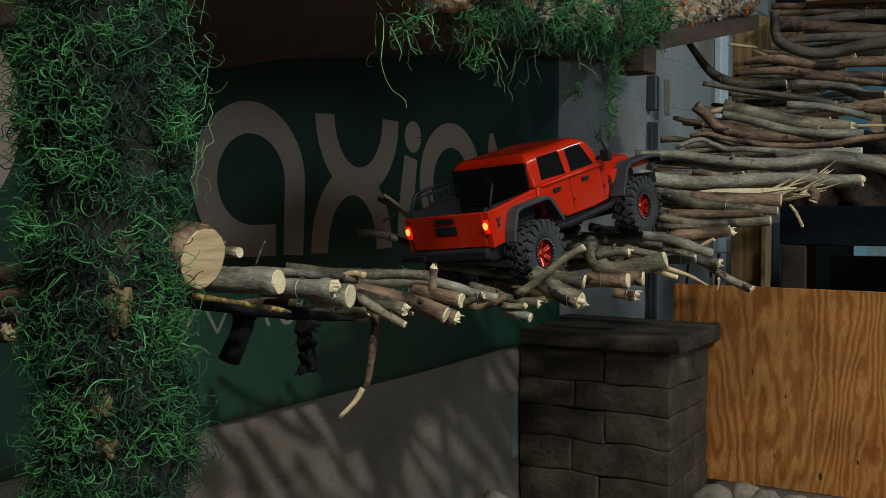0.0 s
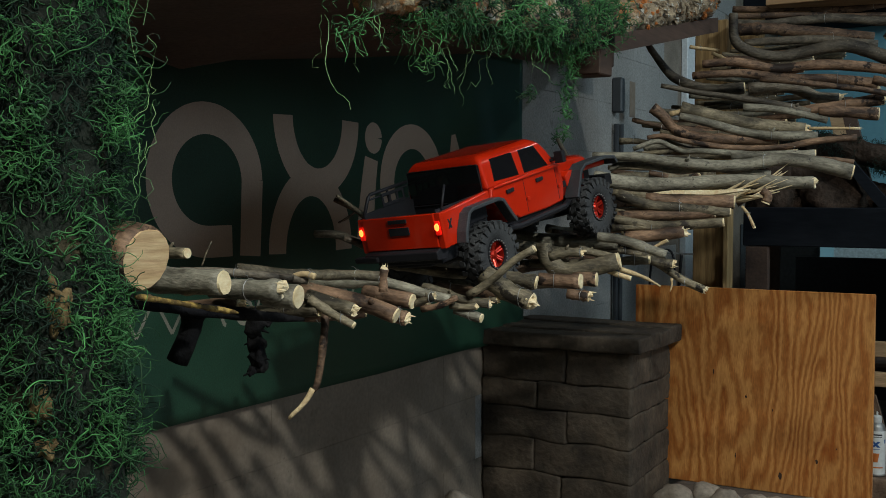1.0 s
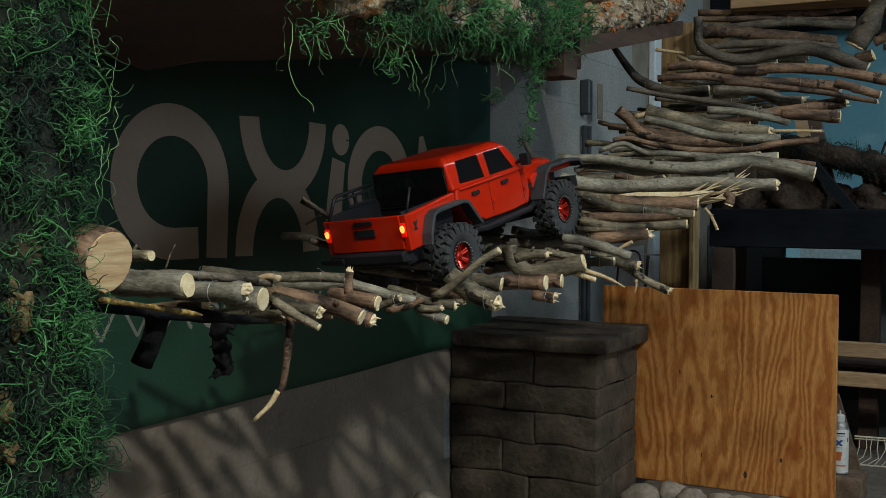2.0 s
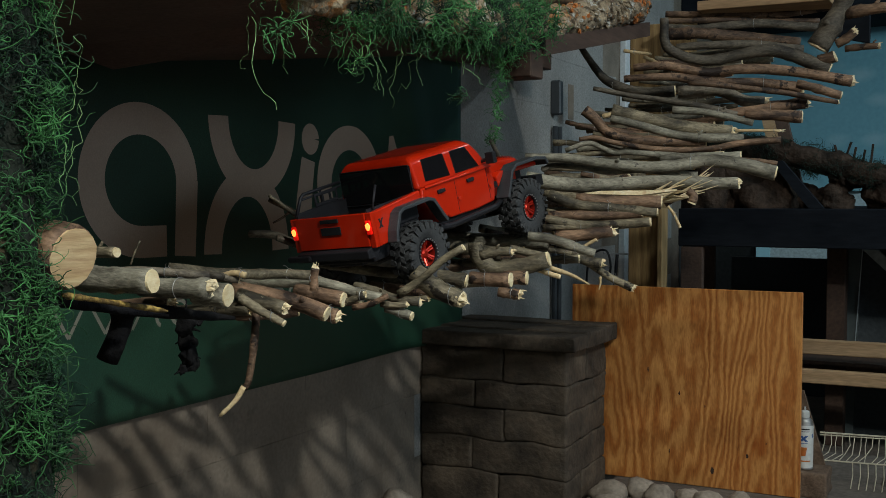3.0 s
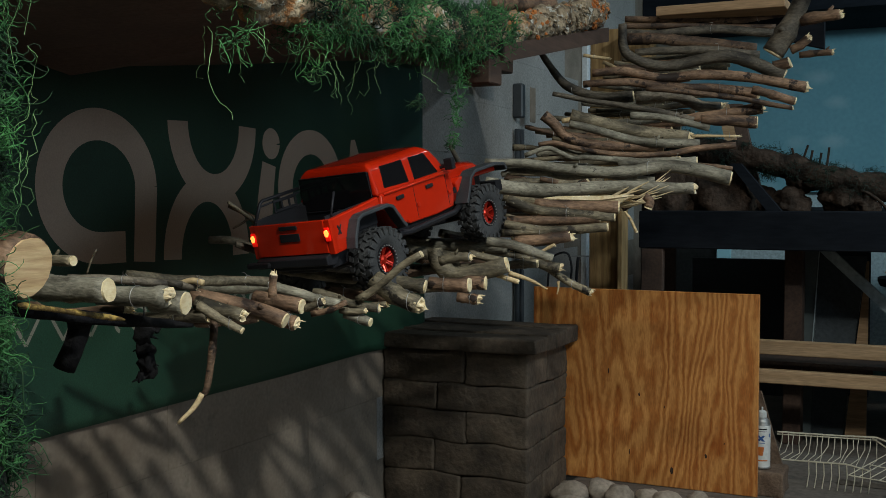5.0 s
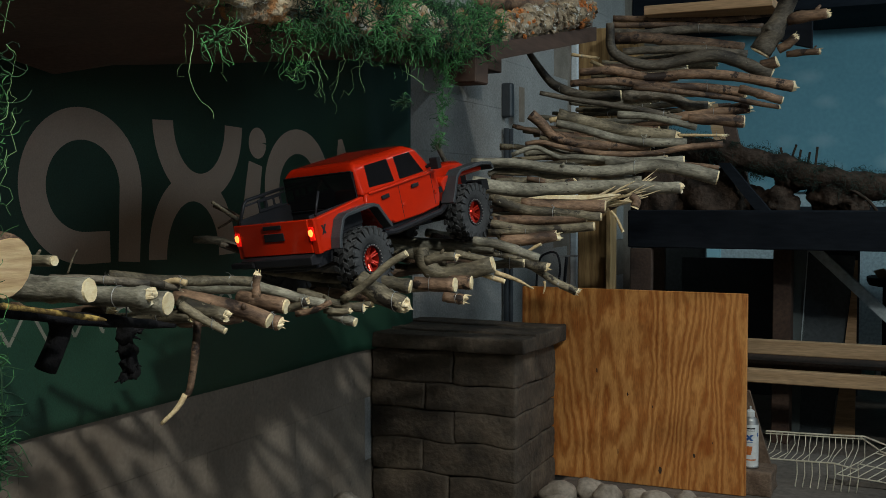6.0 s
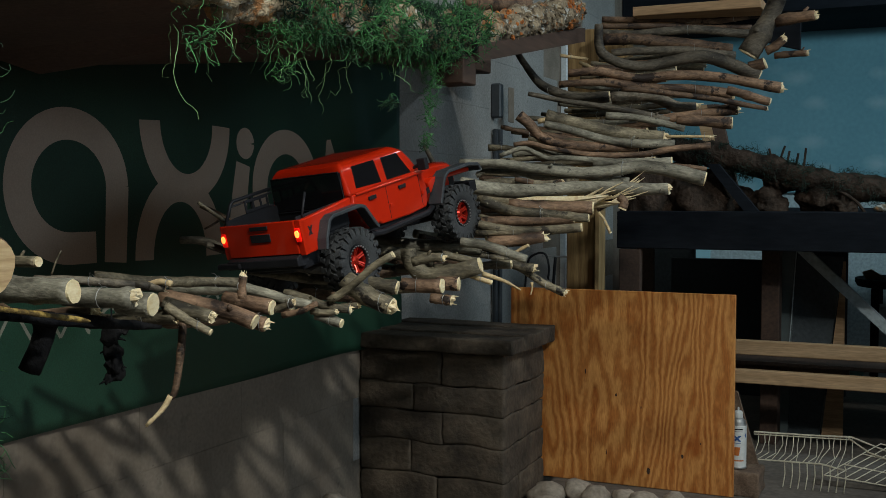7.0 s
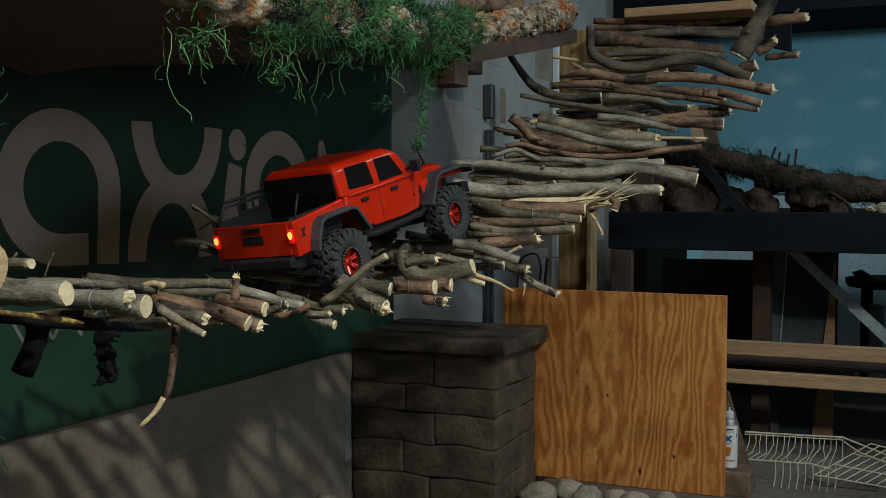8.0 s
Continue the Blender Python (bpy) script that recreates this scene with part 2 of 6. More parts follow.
def plywood():
    """Rotary-cut veneer: contour-like grain, knots and a warm varnish tone."""
    m = mat("fir_plywood", (0.36, 0.097, 0.0125), (0.69, 0.32, 0.09), 4, 0.5, bump=0.12, fine=300, stretch=(1, 1, 0.15), depth=0.001)
    N, L = m.node_tree.nodes, m.node_tree.links
    tc = N["Texture Coordinate"].outputs["Object"]
    mp = N.new("ShaderNodeMapping")
    mp.inputs["Scale"].default_value = (6.0, 1, 1.2)
    mp.inputs["Location"].default_value = (0.3, 0, 2.2)
    L.new(tc, mp.inputs[0])
    n = N.new("ShaderNodeTexNoise")
    n.inputs["Scale"].default_value, n.inputs["Detail"].default_value, n.inputs["Roughness"].default_value = 1.0, 3.0, 0.45
    L.new(mp.outputs[0], n.inputs["Vector"])
    sx = N.new("ShaderNodeSeparateXYZ")
    L.new(tc, sx.inputs[0])
    k1 = N.new("ShaderNodeMath")
    k1.operation = "MULTIPLY"
    k1.inputs[1].default_value = 85.0
    L.new(n.outputs["Fac"], k1.inputs[0])
    k2 = N.new("ShaderNodeMath")
    k2.operation = "MULTIPLY_ADD"
    k2.inputs[1].default_value = 150.0
    L.new(sx.outputs["X"], k2.inputs[0])
    L.new(k1.outputs[0], k2.inputs[2])
    mw = N.new("ShaderNodeMapping")
    mw.inputs["Scale"].default_value = (34, 1, 24)
    L.new(tc, mw.inputs[0])
    wob = N.new("ShaderNodeTexNoise")
    wob.inputs["Scale"].default_value, wob.inputs["Detail"].default_value = 1.0, 2
    L.new(mw.outputs[0], wob.inputs["Vector"])
    kw = N.new("ShaderNodeMath")
    kw.operation = "MULTIPLY_ADD"
    kw.inputs[1].default_value = 4.6
    L.new(wob.outputs["Fac"], kw.inputs[0])
    L.new(k2.outputs[0], kw.inputs[2])
    k3 = N.new("ShaderNodeMath")
    k3.operation = "SINE"
    L.new(kw.outputs[0], k3.inputs[0])
    fine = N.new("ShaderNodeTexNoise")
    fine.inputs["Scale"].default_value, fine.inputs["Detail"].default_value = 60, 3
    L.new(N["Mapping"].outputs[0], fine.inputs["Vector"])
    k4 = N.new("ShaderNodeMath")
    k4.operation = "MULTIPLY_ADD"
    k4.inputs[1].default_value = 0.22
    L.new(k3.outputs[0], k4.inputs[0])
    kf = N.new("ShaderNodeMath")
    kf.operation = "MULTIPLY_ADD"
    kf.inputs[1].default_value, kf.inputs[2].default_value = 0.5, 0.25
    L.new(fine.outputs["Fac"], kf.inputs[0])
    L.new(kf.outputs[0], k4.inputs[2])
    k5 = N.new("ShaderNodeTexNoise")
    k5.inputs["Scale"].default_value, k5.inputs["Detail"].default_value = 4.5, 2
    L.new(tc, k5.inputs["Vector"])
    k6 = N.new("ShaderNodeMath")
    k6.operation = "MULTIPLY_ADD"
    k6.inputs[1].default_value = 0.35
    L.new(k5.outputs["Fac"], k6.inputs[0])
    L.new(k4.outputs[0], k6.inputs[2])
    cr = N["Color Ramp"].color_ramp
    cr.elements[0].position, cr.elements[1].position = 0.32, 1.0
    L.new(k6.outputs[0], N["Color Ramp"].inputs[0])
    return m


M_PLY = plywood()


# ---- mesh helpers ----
class Mesh:
    """Collects vertices and faces."""

    def __init__(self):
        self.v, self.f = [], []

    def add(self, verts, faces):
        k = len(self.v)
        self.v += [tuple(p) for p in verts]
        self.f += [tuple(i + k for i in f) for f in faces]
        return self

    def box(self, lo, hi, c=0.003):
        """A box with chamfered edges."""
        lo, hi = np.array(lo, float), np.array(hi, float)
        c = min(c, 0.45 * float((hi - lo).min()))
        mid, half = (lo + hi) / 2, (hi - lo) / 2
        vs, ids = [], {}
        for sx in (-1, 1):
            for sy in (-1, 1):
                for sz in (-1, 1):
                    s = np.array((sx, sy, sz))
                    for ax in range(3):
                        h = half - c
                        h[ax] = half[ax]
                        ids[sx, sy, sz, ax] = len(vs)
                        vs.append(mid + s * h)
        fs = []
        for ax in range(3):
            b, d = (ax + 1) % 3, (ax + 2) % 3
            for s in (-1, 1):
                q = []
                for u, w in ((-1, -1), (1, -1), (1, 1), (-1, 1)):
                    key = [0, 0, 0]
                    key[ax], key[b], key[d] = s, u, w
                    q.append(ids[(*key, ax)])
                fs.append(q if s > 0 else q[::-1])
            for u in (-1, 1):
                for w in (-1, 1):
                    k1, k2 = [0, 0, 0], [0, 0, 0]
                    k1[ax], k2[ax], k1[b], k2[b], k1[d], k2[d] = -1, 1, u, u, w, w
                    q = [ids[(*k1, b)], ids[(*k2, b)], ids[(*k2, d)], ids[(*k1, d)]]
                    fs.append(q if u * w > 0 else q[::-1])
        for sx in (-1, 1):
            for sy in (-1, 1):
                for sz in (-1, 1):
                    q = [ids[sx, sy, sz, a] for a in range(3)]
                    fs.append(q if sx * sy * sz > 0 else q[::-1])
        return self.add(vs, fs)

    def tube(self, pts, radii, n=8, caps=True, closed=False, wob=0.0, seed=0):
        pts = [Vector(p) for p in pts]
        if not hasattr(radii, "__len__"):
            radii = [radii] * len(pts)
        m = len(pts)
        rng = random.Random(seed)
        vs, up = [], None
        for i, p in enumerate(pts):
            a = pts[(i - 1) % m] if (i or closed) else pts[0]
            b = pts[(i + 1) % m] if (i < m - 1 or closed) else pts[-1]
            t = (b - a).normalized()
            if up is None:
                up = Vector((0.3, 0.2, 1)) if abs(t.z) < 0.8 else Vector((1, 0.2, 0))
            up = (up - t * up.dot(t)).normalized()
            s = t.cross(up)
            for k in range(n):
                g = 2 * math.pi * k / n
                r = radii[i] * (1 + wob * (rng.random() - 0.5))
                vs.append(p + (up * math.cos(g) + s * math.sin(g)) * r)
        fs = []
        for i in range(m if closed else m - 1):
            j = (i + 1) % m
            for k in range(n):
                l = (k + 1) % n
                fs.append((i * n + k, j * n + k, j * n + l, i * n + l))
        if caps and not closed:
            fs += [tuple(range(n)), tuple((m - 1) * n + k for k in range(n))[::-1]]
        return self.add(vs, fs)

    def lathe(self, prof, n=24, axis="z", at=(0, 0, 0), closed=False):
        """Turns a profile of (radius, height) about an axis."""
        vs = []
        for k in range(n):
            g = 2 * math.pi * k / n
            for r, h in prof:
                c = (r * math.cos(g), r * math.sin(g), h)
                if axis == "y":
                    c = (c[0], c[2], c[1])
                elif axis == "x":
                    c = (c[2], c[0], c[1])
                vs.append((c[0] + at[0], c[1] + at[1], c[2] + at[2]))
        m, fs = len(prof), []
        for k in range(n):
            l = (k + 1) % n
            for i in range(m if closed else m - 1):
                j = (i + 1) % m
                fs.append((k * m + i, l * m + i, l * m + j, k * m + j))
        return self.add(vs, fs)

    def prism(self, poly, lo, hi, axis="y"):
        """A polygon in the plane across axis, with thickness from lo to hi."""
        n = len(poly)
        vs = []
        for h in (lo, hi):
            for a, b in poly:
                vs.append({"x": (h, a, b), "y": (a, h, b), "z": (a, b, h)}[axis])
        fs = [tuple(range(n)), tuple(range(n, 2 * n))[::-1]]
        fs += [(i, n + i, n + (i + 1) % n, (i + 1) % n) for i in range(n)]
        return self.add(vs, fs)

    def lump(self, at, size, seed=0, rough=0.25, sub=3):
        """A rough stone-like lump."""
        bm = bmesh.new()
        bmesh.ops.create_icosphere(bm, subdivisions=sub, radius=1)
        off = Vector((seed * 7.3, seed * 3.1, seed * 1.7))
        vs = []
        for v in bm.verts:
            k = 1 + rough * noise.noise(v.co * 1.3 + off) + rough * 0.4 * noise.noise(v.co * 3.7 + off)
            vs.append((at[0] + v.co.x * k * size[0], at[1] + v.co.y * k * size[1], at[2] + v.co.z * k * size[2]))
        fs = [tuple(v.index for v in f.verts) for f in bm.faces]
        bm.free()
        return self.add(vs, fs)


def mesh_of(mb, name, material, smooth=False, fix=True):
    me = bpy.data.meshes.new(name)
    me.from_pydata(mb.v, [], mb.f)
    if fix:
        bm = bmesh.new()
        bm.from_mesh(me)
        bmesh.ops.recalc_face_normals(bm, faces=bm.faces)
        bm.to_mesh(me)
        bm.free()
    if smooth:
        me.polygons.foreach_set("use_smooth", [True] * len(me.polygons))
    me.materials.append(material)
    return me


def part(name, mb, material, parent=None, label="", smooth=False, fix=True):
    ob = new(name, mesh_of(mb, name, material, smooth, fix))
    if parent is not None:
        ob.parent = parent
    if label:
        tagged(ob, label=label)
    if smooth == "panel":
        ob.modifiers.new("normals", "WEIGHTED_NORMAL").weight = 90
    return ob


def thing(name, at, label, category, group="", kind=""):
    ob = new(name)
    ob.empty_display_size = 0.05
    ob.matrix_world = at if isinstance(at, Matrix) else pose(*at)
    return tagged(ob, label=label, category=category, group=group, kind=kind)


def solid(name, mb, material, label, category="", kind="", smooth=False):
    return tagged(part(name, mb, material, None, "", smooth), label=label, category=category, kind=kind)


def strands(base, normal, length, radius, rng, segs=9, curl=1.0, droop=0.4, lift=0.6):
    """Curly strands as thin three-sided tubes: base and normal are arrays (n, 3)."""
    n = len(base)
    d = normal * lift + rng.normal(size=(n, 3)) * 0.75
    d /= np.linalg.norm(d, axis=1, keepdims=True)
    axis = rng.normal(size=(n, 3))
    axis /= np.linalg.norm(axis, axis=1, keepdims=True)
    ln = length * rng.uniform(0.5, 1.5, (n, 1))
    pts = [base]
    p = base.copy()
    turn = rng.uniform(0.1, 0.8, (n, 1)) * curl
    for s in range(segs):
        p = p + d * ln / segs
        pts.append(p)
        d = d + np.cross(axis, d) * turn + rng.normal(size=(n, 3)) * 0.22 + np.array((0, 0, -droop / segs))
        d /= np.linalg.norm(d, axis=1, keepdims=True)
        flip = rng.random((n, 1)) < 0.2
        axis = np.where(flip, -axis, axis)
    pts = np.stack(pts, 1)
    ref = rng.normal(size=(n, 1, 3))
    tan = np.gradient(pts, axis=1)
    u = np.cross(tan, ref)
    u /= np.linalg.norm(u, axis=2, keepdims=True) + 1e-9
    w = np.cross(tan, u)
    w /= np.linalg.norm(w, axis=2, keepdims=True) + 1e-9
    taper = np.linspace(1.0, 0.45, segs + 1)[None, :, None] * radius * rng.uniform(0.6, 1.4, (n, 1, 1))
    ring = [pts + (u * math.cos(g) + w * math.sin(g)) * taper for g in (0, 2.094, 4.189)]
    v = np.stack(ring, 2).reshape(-1, 3)
    k = np.arange(n)[:, None, None] * (segs + 1) * 3
    i = np.arange(segs)[None, :, None] * 3
    c = np.arange(3)[None, None, :]
    a, b = k + i + c, k + i + (c + 1) % 3
    f = np.stack([a, b, b + 3, a + 3], -1).reshape(-1, 4)
    return v, f


def stuff_mesh(name, chunks, material, parent, label):
    vs, fs, k = [], [], 0
    for v, f in chunks:
        vs.append(v)
        fs.append(f + k)
        k += len(v)
    v, f = np.concatenate(vs), np.concatenate(fs)
    me = bpy.data.meshes.new(name)
    me.vertices.add(len(v))
    me.vertices.foreach_set("co", v.ravel())
    me.loops.add(f.size)
    me.loops.foreach_set("vertex_index", f.ravel().astype(np.int32))
    me.polygons.add(len(f))
    me.polygons.foreach_set("loop_start", np.arange(0, f.size, 4, dtype=np.int32))
    me.update(calc_edges=True)
    me.materials.append(material)
    ob = new(name, me)
    ob.parent = parent
    return tagged(ob, label=label, kind="stuff")


# ---- the room ----
WALL = -1.79
floor = solid("floor", Mesh().box((-2.1, -3.8, -0.2), (4.2, 7.6, -0.06), 0.0), M_DIRT, "dusty brown concrete shop floor", kind="structure")
# ceiling, east and south walls are unseen; they keep the world light out
solid("ceiling", Mesh().box((-2.1, -3.8, 3.9), (4.2, 7.6, 4.1), 0.0), M_JOIST, "dark shop ceiling, out of view, closing off the room", kind="structure")
solid("wall_east", Mesh().box((4.0, -3.8, -0.06), (4.2, 7.4, 3.9), 0.0), M_PALE, "plain shop wall, out of view, closing off the room", kind="structure")
solid("wall_south", Mesh().box((-1.99, -3.8, -0.06), (4.0, -3.6, 3.9), 0.0), M_PALE, "plain shop wall, out of view, closing off the room", kind="structure")
solid("wall_north", Mesh().box((-1.79, 7.2, -0.06), (4.0, 7.4, 0.95), 0.0), mat("dim_blue_wall", (0.32, 0.4, 0.42), (0.42, 0.49, 0.5), 2, 0.85, fine=60), "blue-grey lower wall of the back room", kind="structure")
solid("soffit", Mesh().box((-1.79, 6.3, 1.93), (4.0, 7.1, 3.89), 0.0), M_DARKWOOD, "black soffit over the painted wall", kind="structure")
solid("mural_wall", Mesh().box((-1.79, 7.15, 0.95), (4.0, 7.4, 3.9), 0.0), M_MURAL, "blue painted wall with faint white clouds", kind="structure")
wall = solid("wall_west", Mesh().box((-1.99, -3.6, -0.06), (WALL - 0.004, 7.2, 3.9), 0.0), M_MORTAR, "grey painted concrete block wall", kind="structure")
solid("trim", Mesh().box((WALL - 0.003, 5.19, -0.06), (WALL + 0.03, 5.31, 3.0), 0.004), M_WHITE, "white painted door trim on the block wall", kind="structure")

# ---- banner ----
def banner():
    b = thing("banner", (WALL + 0.012, 0, 0), "green vinyl banner with beige lettering shapes, hung on a block wall", "banner")
    mb = Mesh()
    ys, zs = np.linspace(0.55, 3.43, 110), np.linspace(0.436, 1.36, 40)
    vs = []
    for y in ys:
        for z in zs:
            r = 0.004 * math.sin(y * 9 + z * 4) * (1.3 - z) + 0.010 * max(0, noise.noise((y * 2.2, z * 1.4, 3)))
            r += 0.016 * max(0, math.sin((y - 2.95) * 9 + (z - 0.9) * 3)) * max(0, min(1, (y - 2.9) * 5))
            hem = 0.002 * math.sin(y * 7) * (z < 0.46)
            vs.append((r + 0.002, y, z + hem))
    n = len(zs)
    fs = [(i * n + j, (i + 1) * n + j, (i + 1) * n + j + 1, i * n + j + 1) for i in range(len(ys) - 1) for j in range(n - 1)]
    mb.add(vs, fs)
    sheet = part("sheet", mb, M_BANNER, b, smooth=True)
    so = sheet.modifiers.new("thickness", "SOLIDIFY")
    so.thickness, so.offset = 0.002, -1

    def front(y, z):
        r = 0.004 * math.sin(y * 9 + z * 4) * (1.3 - z) + 0.010 * max(0, noise.noise((y * 2.2, z * 1.4, 3)))
        r += 0.016 * max(0, math.sin((y - 2.95) * 9 + (z - 0.9) * 3)) * max(0, min(1, (y - 2.9) * 5))
        return r + 0.0045

    def band(name, line, widths, ink=M_LETTER):
        """A printed stroke along a line of (y, z), laid on the sheet."""
        mb = Mesh()
        pts = [Vector((p[0], p[1])) for p in line]
        vs = []
        for i, p in enumerate(pts):
            t = (pts[min(i + 1, len(pts) - 1)] - pts[max(i - 1, 0)]).normalized()
            s = Vector((-t.y, t.x)) * widths[i] / 2
            for k in (-1, -0.33, 0.33, 1):
                q = p + s * k
                vs.append((front(q.x, q.y), q.x, q.y))
        fs = [(4 * i + k, 4 * i + 4 + k, 4 * i + 5 + k, 4 * i + 1 + k) for i in range(len(pts) - 1) for k in range(3)]
        part(name, mb.add(vs, fs), ink, b, "beige printed shape", fix=False)

    def oval(cy, cz, ry, rz, a0=0, a1=360, w=0.07, wv=0.06, n=40):
        line, wd = [], []
        for i in range(n + 1):
            g = radians(a0 + (a1 - a0) * i / n)
            line.append((cy + ry * math.cos(g), cz + rz * math.sin(g)))
            wd.append(math.hypot(w * math.cos(g), wv * math.sin(g)))
        return line, wd

    def line2(p, q, w0, w1, n=14, bow=0.0):
        pts = []
        for i in range(n + 1):
            k = i / n
            pts.append((p[0] + (q[0] - p[0]) * k + bow * math.sin(math.pi * k), p[1] + (q[1] - p[1]) * k))
        return pts, [w0 + (w1 - w0) * i / n for i in range(n + 1)]

    # two closed rings, a crossed pair of bows, a plain bar and a flared bar
    for cy, ry in ((1.905, 0.141), (2.733, 0.133)):
        band("print", *oval(cy, 0.942, ry, 0.131, 0, 270, 0.071, 0.068, 56))
        band("print", *line2((cy + ry + 0.0008, 0.945), (cy + ry - 0.012, 0.775), 0.072, 0.07))
        band("print", *line2((cy - 0.002, 0.811), (cy + 0.07, 0.811), 0.068, 0.068, 6))
    band("print", *oval(2.295, 1.097, 0.134, 0.156, 180, 360, 0.072, 0.068))
    band("print", *oval(2.267, 0.774, 0.134, 0.168, 0, 180, 0.066, 0.068))
    band("print", *line2((2.524, 1.006), (2.494, 0.785), 0.062, 0.075, 18, -0.006))
    band("print", *oval(2.535, 1.06, 0.02, 0.0205, 0, 360, 0.041, 0.041, 24))
    band("print", *line2((2.958, 1.09), (2.968, 1.03), 0.02, 0.058, 6))
    band("print", *line2((2.968, 1.03), (2.968, 0.82), 0.058, 0.054))
    band("print", *line2((2.968, 0.82), (3.0, 0.771), 0.054, 0.1, 6))
    band("print", *oval(1.156, 1.040, 0.14, 0.15, -80, 80, 0.08, 0.075))
    # a row of plain small strokes below
    y = 1.42
    for k in range(3):
        for i in range(4):
            band("print", *line2((y, 0.685 - 0.058 * (i % 2)), (y + 0.037, 0.685 - 0.058 * (1 - i % 2)), 0.0075, 0.0075, 4), M_SMALL)
            y += 0.037
        y += 0.022
    for k in range(12):
        w = 0.052 if k % 3 else 0.026
        band("print", *oval(y + w / 2 + 0.01, 0.655 - 0.003 * (k % 2), w / 2, 0.026, 20, 20 + (345 if k % 2 else 250), 0.009, 0.009, 20), M_SMALL)
        y += w + 0.02
    return b


banner()


# upper deck: a brown slab that climbs along the wall
up = thing("upper_deck", (0, 0, 0), "dark reddish-brown painted deck sloping along the wall", "deck")
rows = [(1.28, 1.179, 1.238), (1.66, 1.19, 1.225), (1.815, 1.165, 1.23), (1.943, 1.197, 1.238), (2.36, 1.248, 1.268), (3.05, 1.338, 1.405), (3.3, 1.352, 1.415), (3.78, 1.378, 1.43)]
vs = []
for y, zb, zf in rows:
    yf = min(y, 3.12 + (y - 3.05) * 0.25)
    vs += [(WALL + 0.03, y, zb), (-1.1, yf, zf), (-1.1, yf, zf + 0.025), (WALL + 0.03, y, zb + 0.06)]
fs = [(0, 1, 2, 3), tuple(len(vs) - 4 + k for k in (3, 2, 1, 0))]
for i in range(len(rows) - 1):
    fs += [(4 * i + k, 4 * i + 4 + k, 4 * i + 4 + (k + 1) % 4, 4 * i + (k + 1) % 4) for k in range(4)]
part("planking", Mesh().add(vs, fs), M_BROWN, up)
part("joist_end", Mesh().box((-1.72, 3.785, 1.38), (-1.64, 3.92, 1.48), 0.004), M_JOIST, up)

# conduit with a switch box on the wall
cd = thing("conduit", (0, 0, 0), "grey electrical conduit with a switch box", "conduit")
part("box", Mesh().box((WALL, 4.28, 1.245), (WALL + 0.045, 4.318, 1.385), 0.006), M_FLARE, cd)
part("lid", Mesh().box((WALL + 0.051, 4.35, 1.23), (WALL + 0.055, 4.41, 1.375), 0.002), M_BLOCK, cd)
for dy in (0.0, 0.05):
    part("pipe", Mesh().tube([(WALL + 0.02, 4.29 + dy, z) for z in (0.0, 0.6, 1.2)], 0.011, 10), M_FLARE, cd, smooth=True)

# ---- stacked block pedestal ----
def pedestal():
    p = thing("block_pedestal", (-1.535, 3.36, -0.06), "stacked pedestal of brown carved blocks under a flat plank cap", "pedestal")
    x0, x1, y0, y1 = -0.25, 0.246, -0.195, 0.165
    rng = random.Random(5)
    z = 0.0
    for row in range(5):
        h = (0.115, 0.102, 0.096, 0.085, 0.106)[row]
        cut = (0.02, -0.07, 0.04, -0.06, 0.035)[row]
        mid = (-0.05, 0.04, -0.06, 0.05, -0.02)[row]
        for ys in ((y0, mid), (mid, y1)):
            for a, b in ((x0, cut), (cut, x1)):
                mb = rounded((a + 0.0004, ys[0] + 0.0004, z + 0.0004), (b - 0.0004, ys[1] - 0.0004, z + h - 0.0004), 0.009, rng.random() * 9)
                part("block", mb, M_STONE, p, smooth=True)
        z += h
    edges = [y0 - 0.022, y0 + 0.085, y0 + 0.165, y0 + 0.27, y1 + 0.012]
    for k, (a, b) in enumerate(zip(edges, edges[1:])):
        mb = rounded((x0 - 0.004, a + 0.0003, z + 0.001), (x1 + 0.034, b - 0.0003, z + (0.047, 0.053, 0.05, 0.055)[k]), 0.007, 4.4 + k, 0.35)
        part("cap_plank", mb, M_STONE, p, "brown moulded cap plank", smooth=True)


def rounded(lo, hi, r, seed, rough=1.0):
    """A block with worn, rounded edges and an uneven face."""
    bm = bmesh.new()
    bmesh.ops.create_cube(bm, size=1)
    lo, hi = Vector(lo), Vector(hi)
    for v in bm.verts:
        v.co = Vector([lo[i] + (v.co[i] + 0.5) * (hi[i] - lo[i]) for i in range(3)])
    bmesh.ops.bevel(bm, geom=bm.edges[:], offset=r, segments=3, profile=0.6, affect="EDGES")
    bmesh.ops.subdivide_edges(bm, edges=[e for e in bm.edges if e.calc_length() > 0.06], cuts=5, use_grid_fill=True)
    bm.normal_update()
    off = Vector((seed, seed * 2, seed * 3))
    for v in bm.verts:
        v.co.z += 0.009 * rough * noise.noise(Vector((v.co.x * 9, v.co.y * 9, v.co.z * 3)))
        v.co += v.normal * rough * (0.006 * noise.noise(v.co * 14 + off) + 0.004 * noise.noise(v.co * 40 + off))
    mb = Mesh()
    bm.verts.index_update()
    mb.add([v.co[:] for v in bm.verts], [tuple(v.index for v in f.verts) for f in bm.faces])
    bm.free()
    return mb


pedestal()

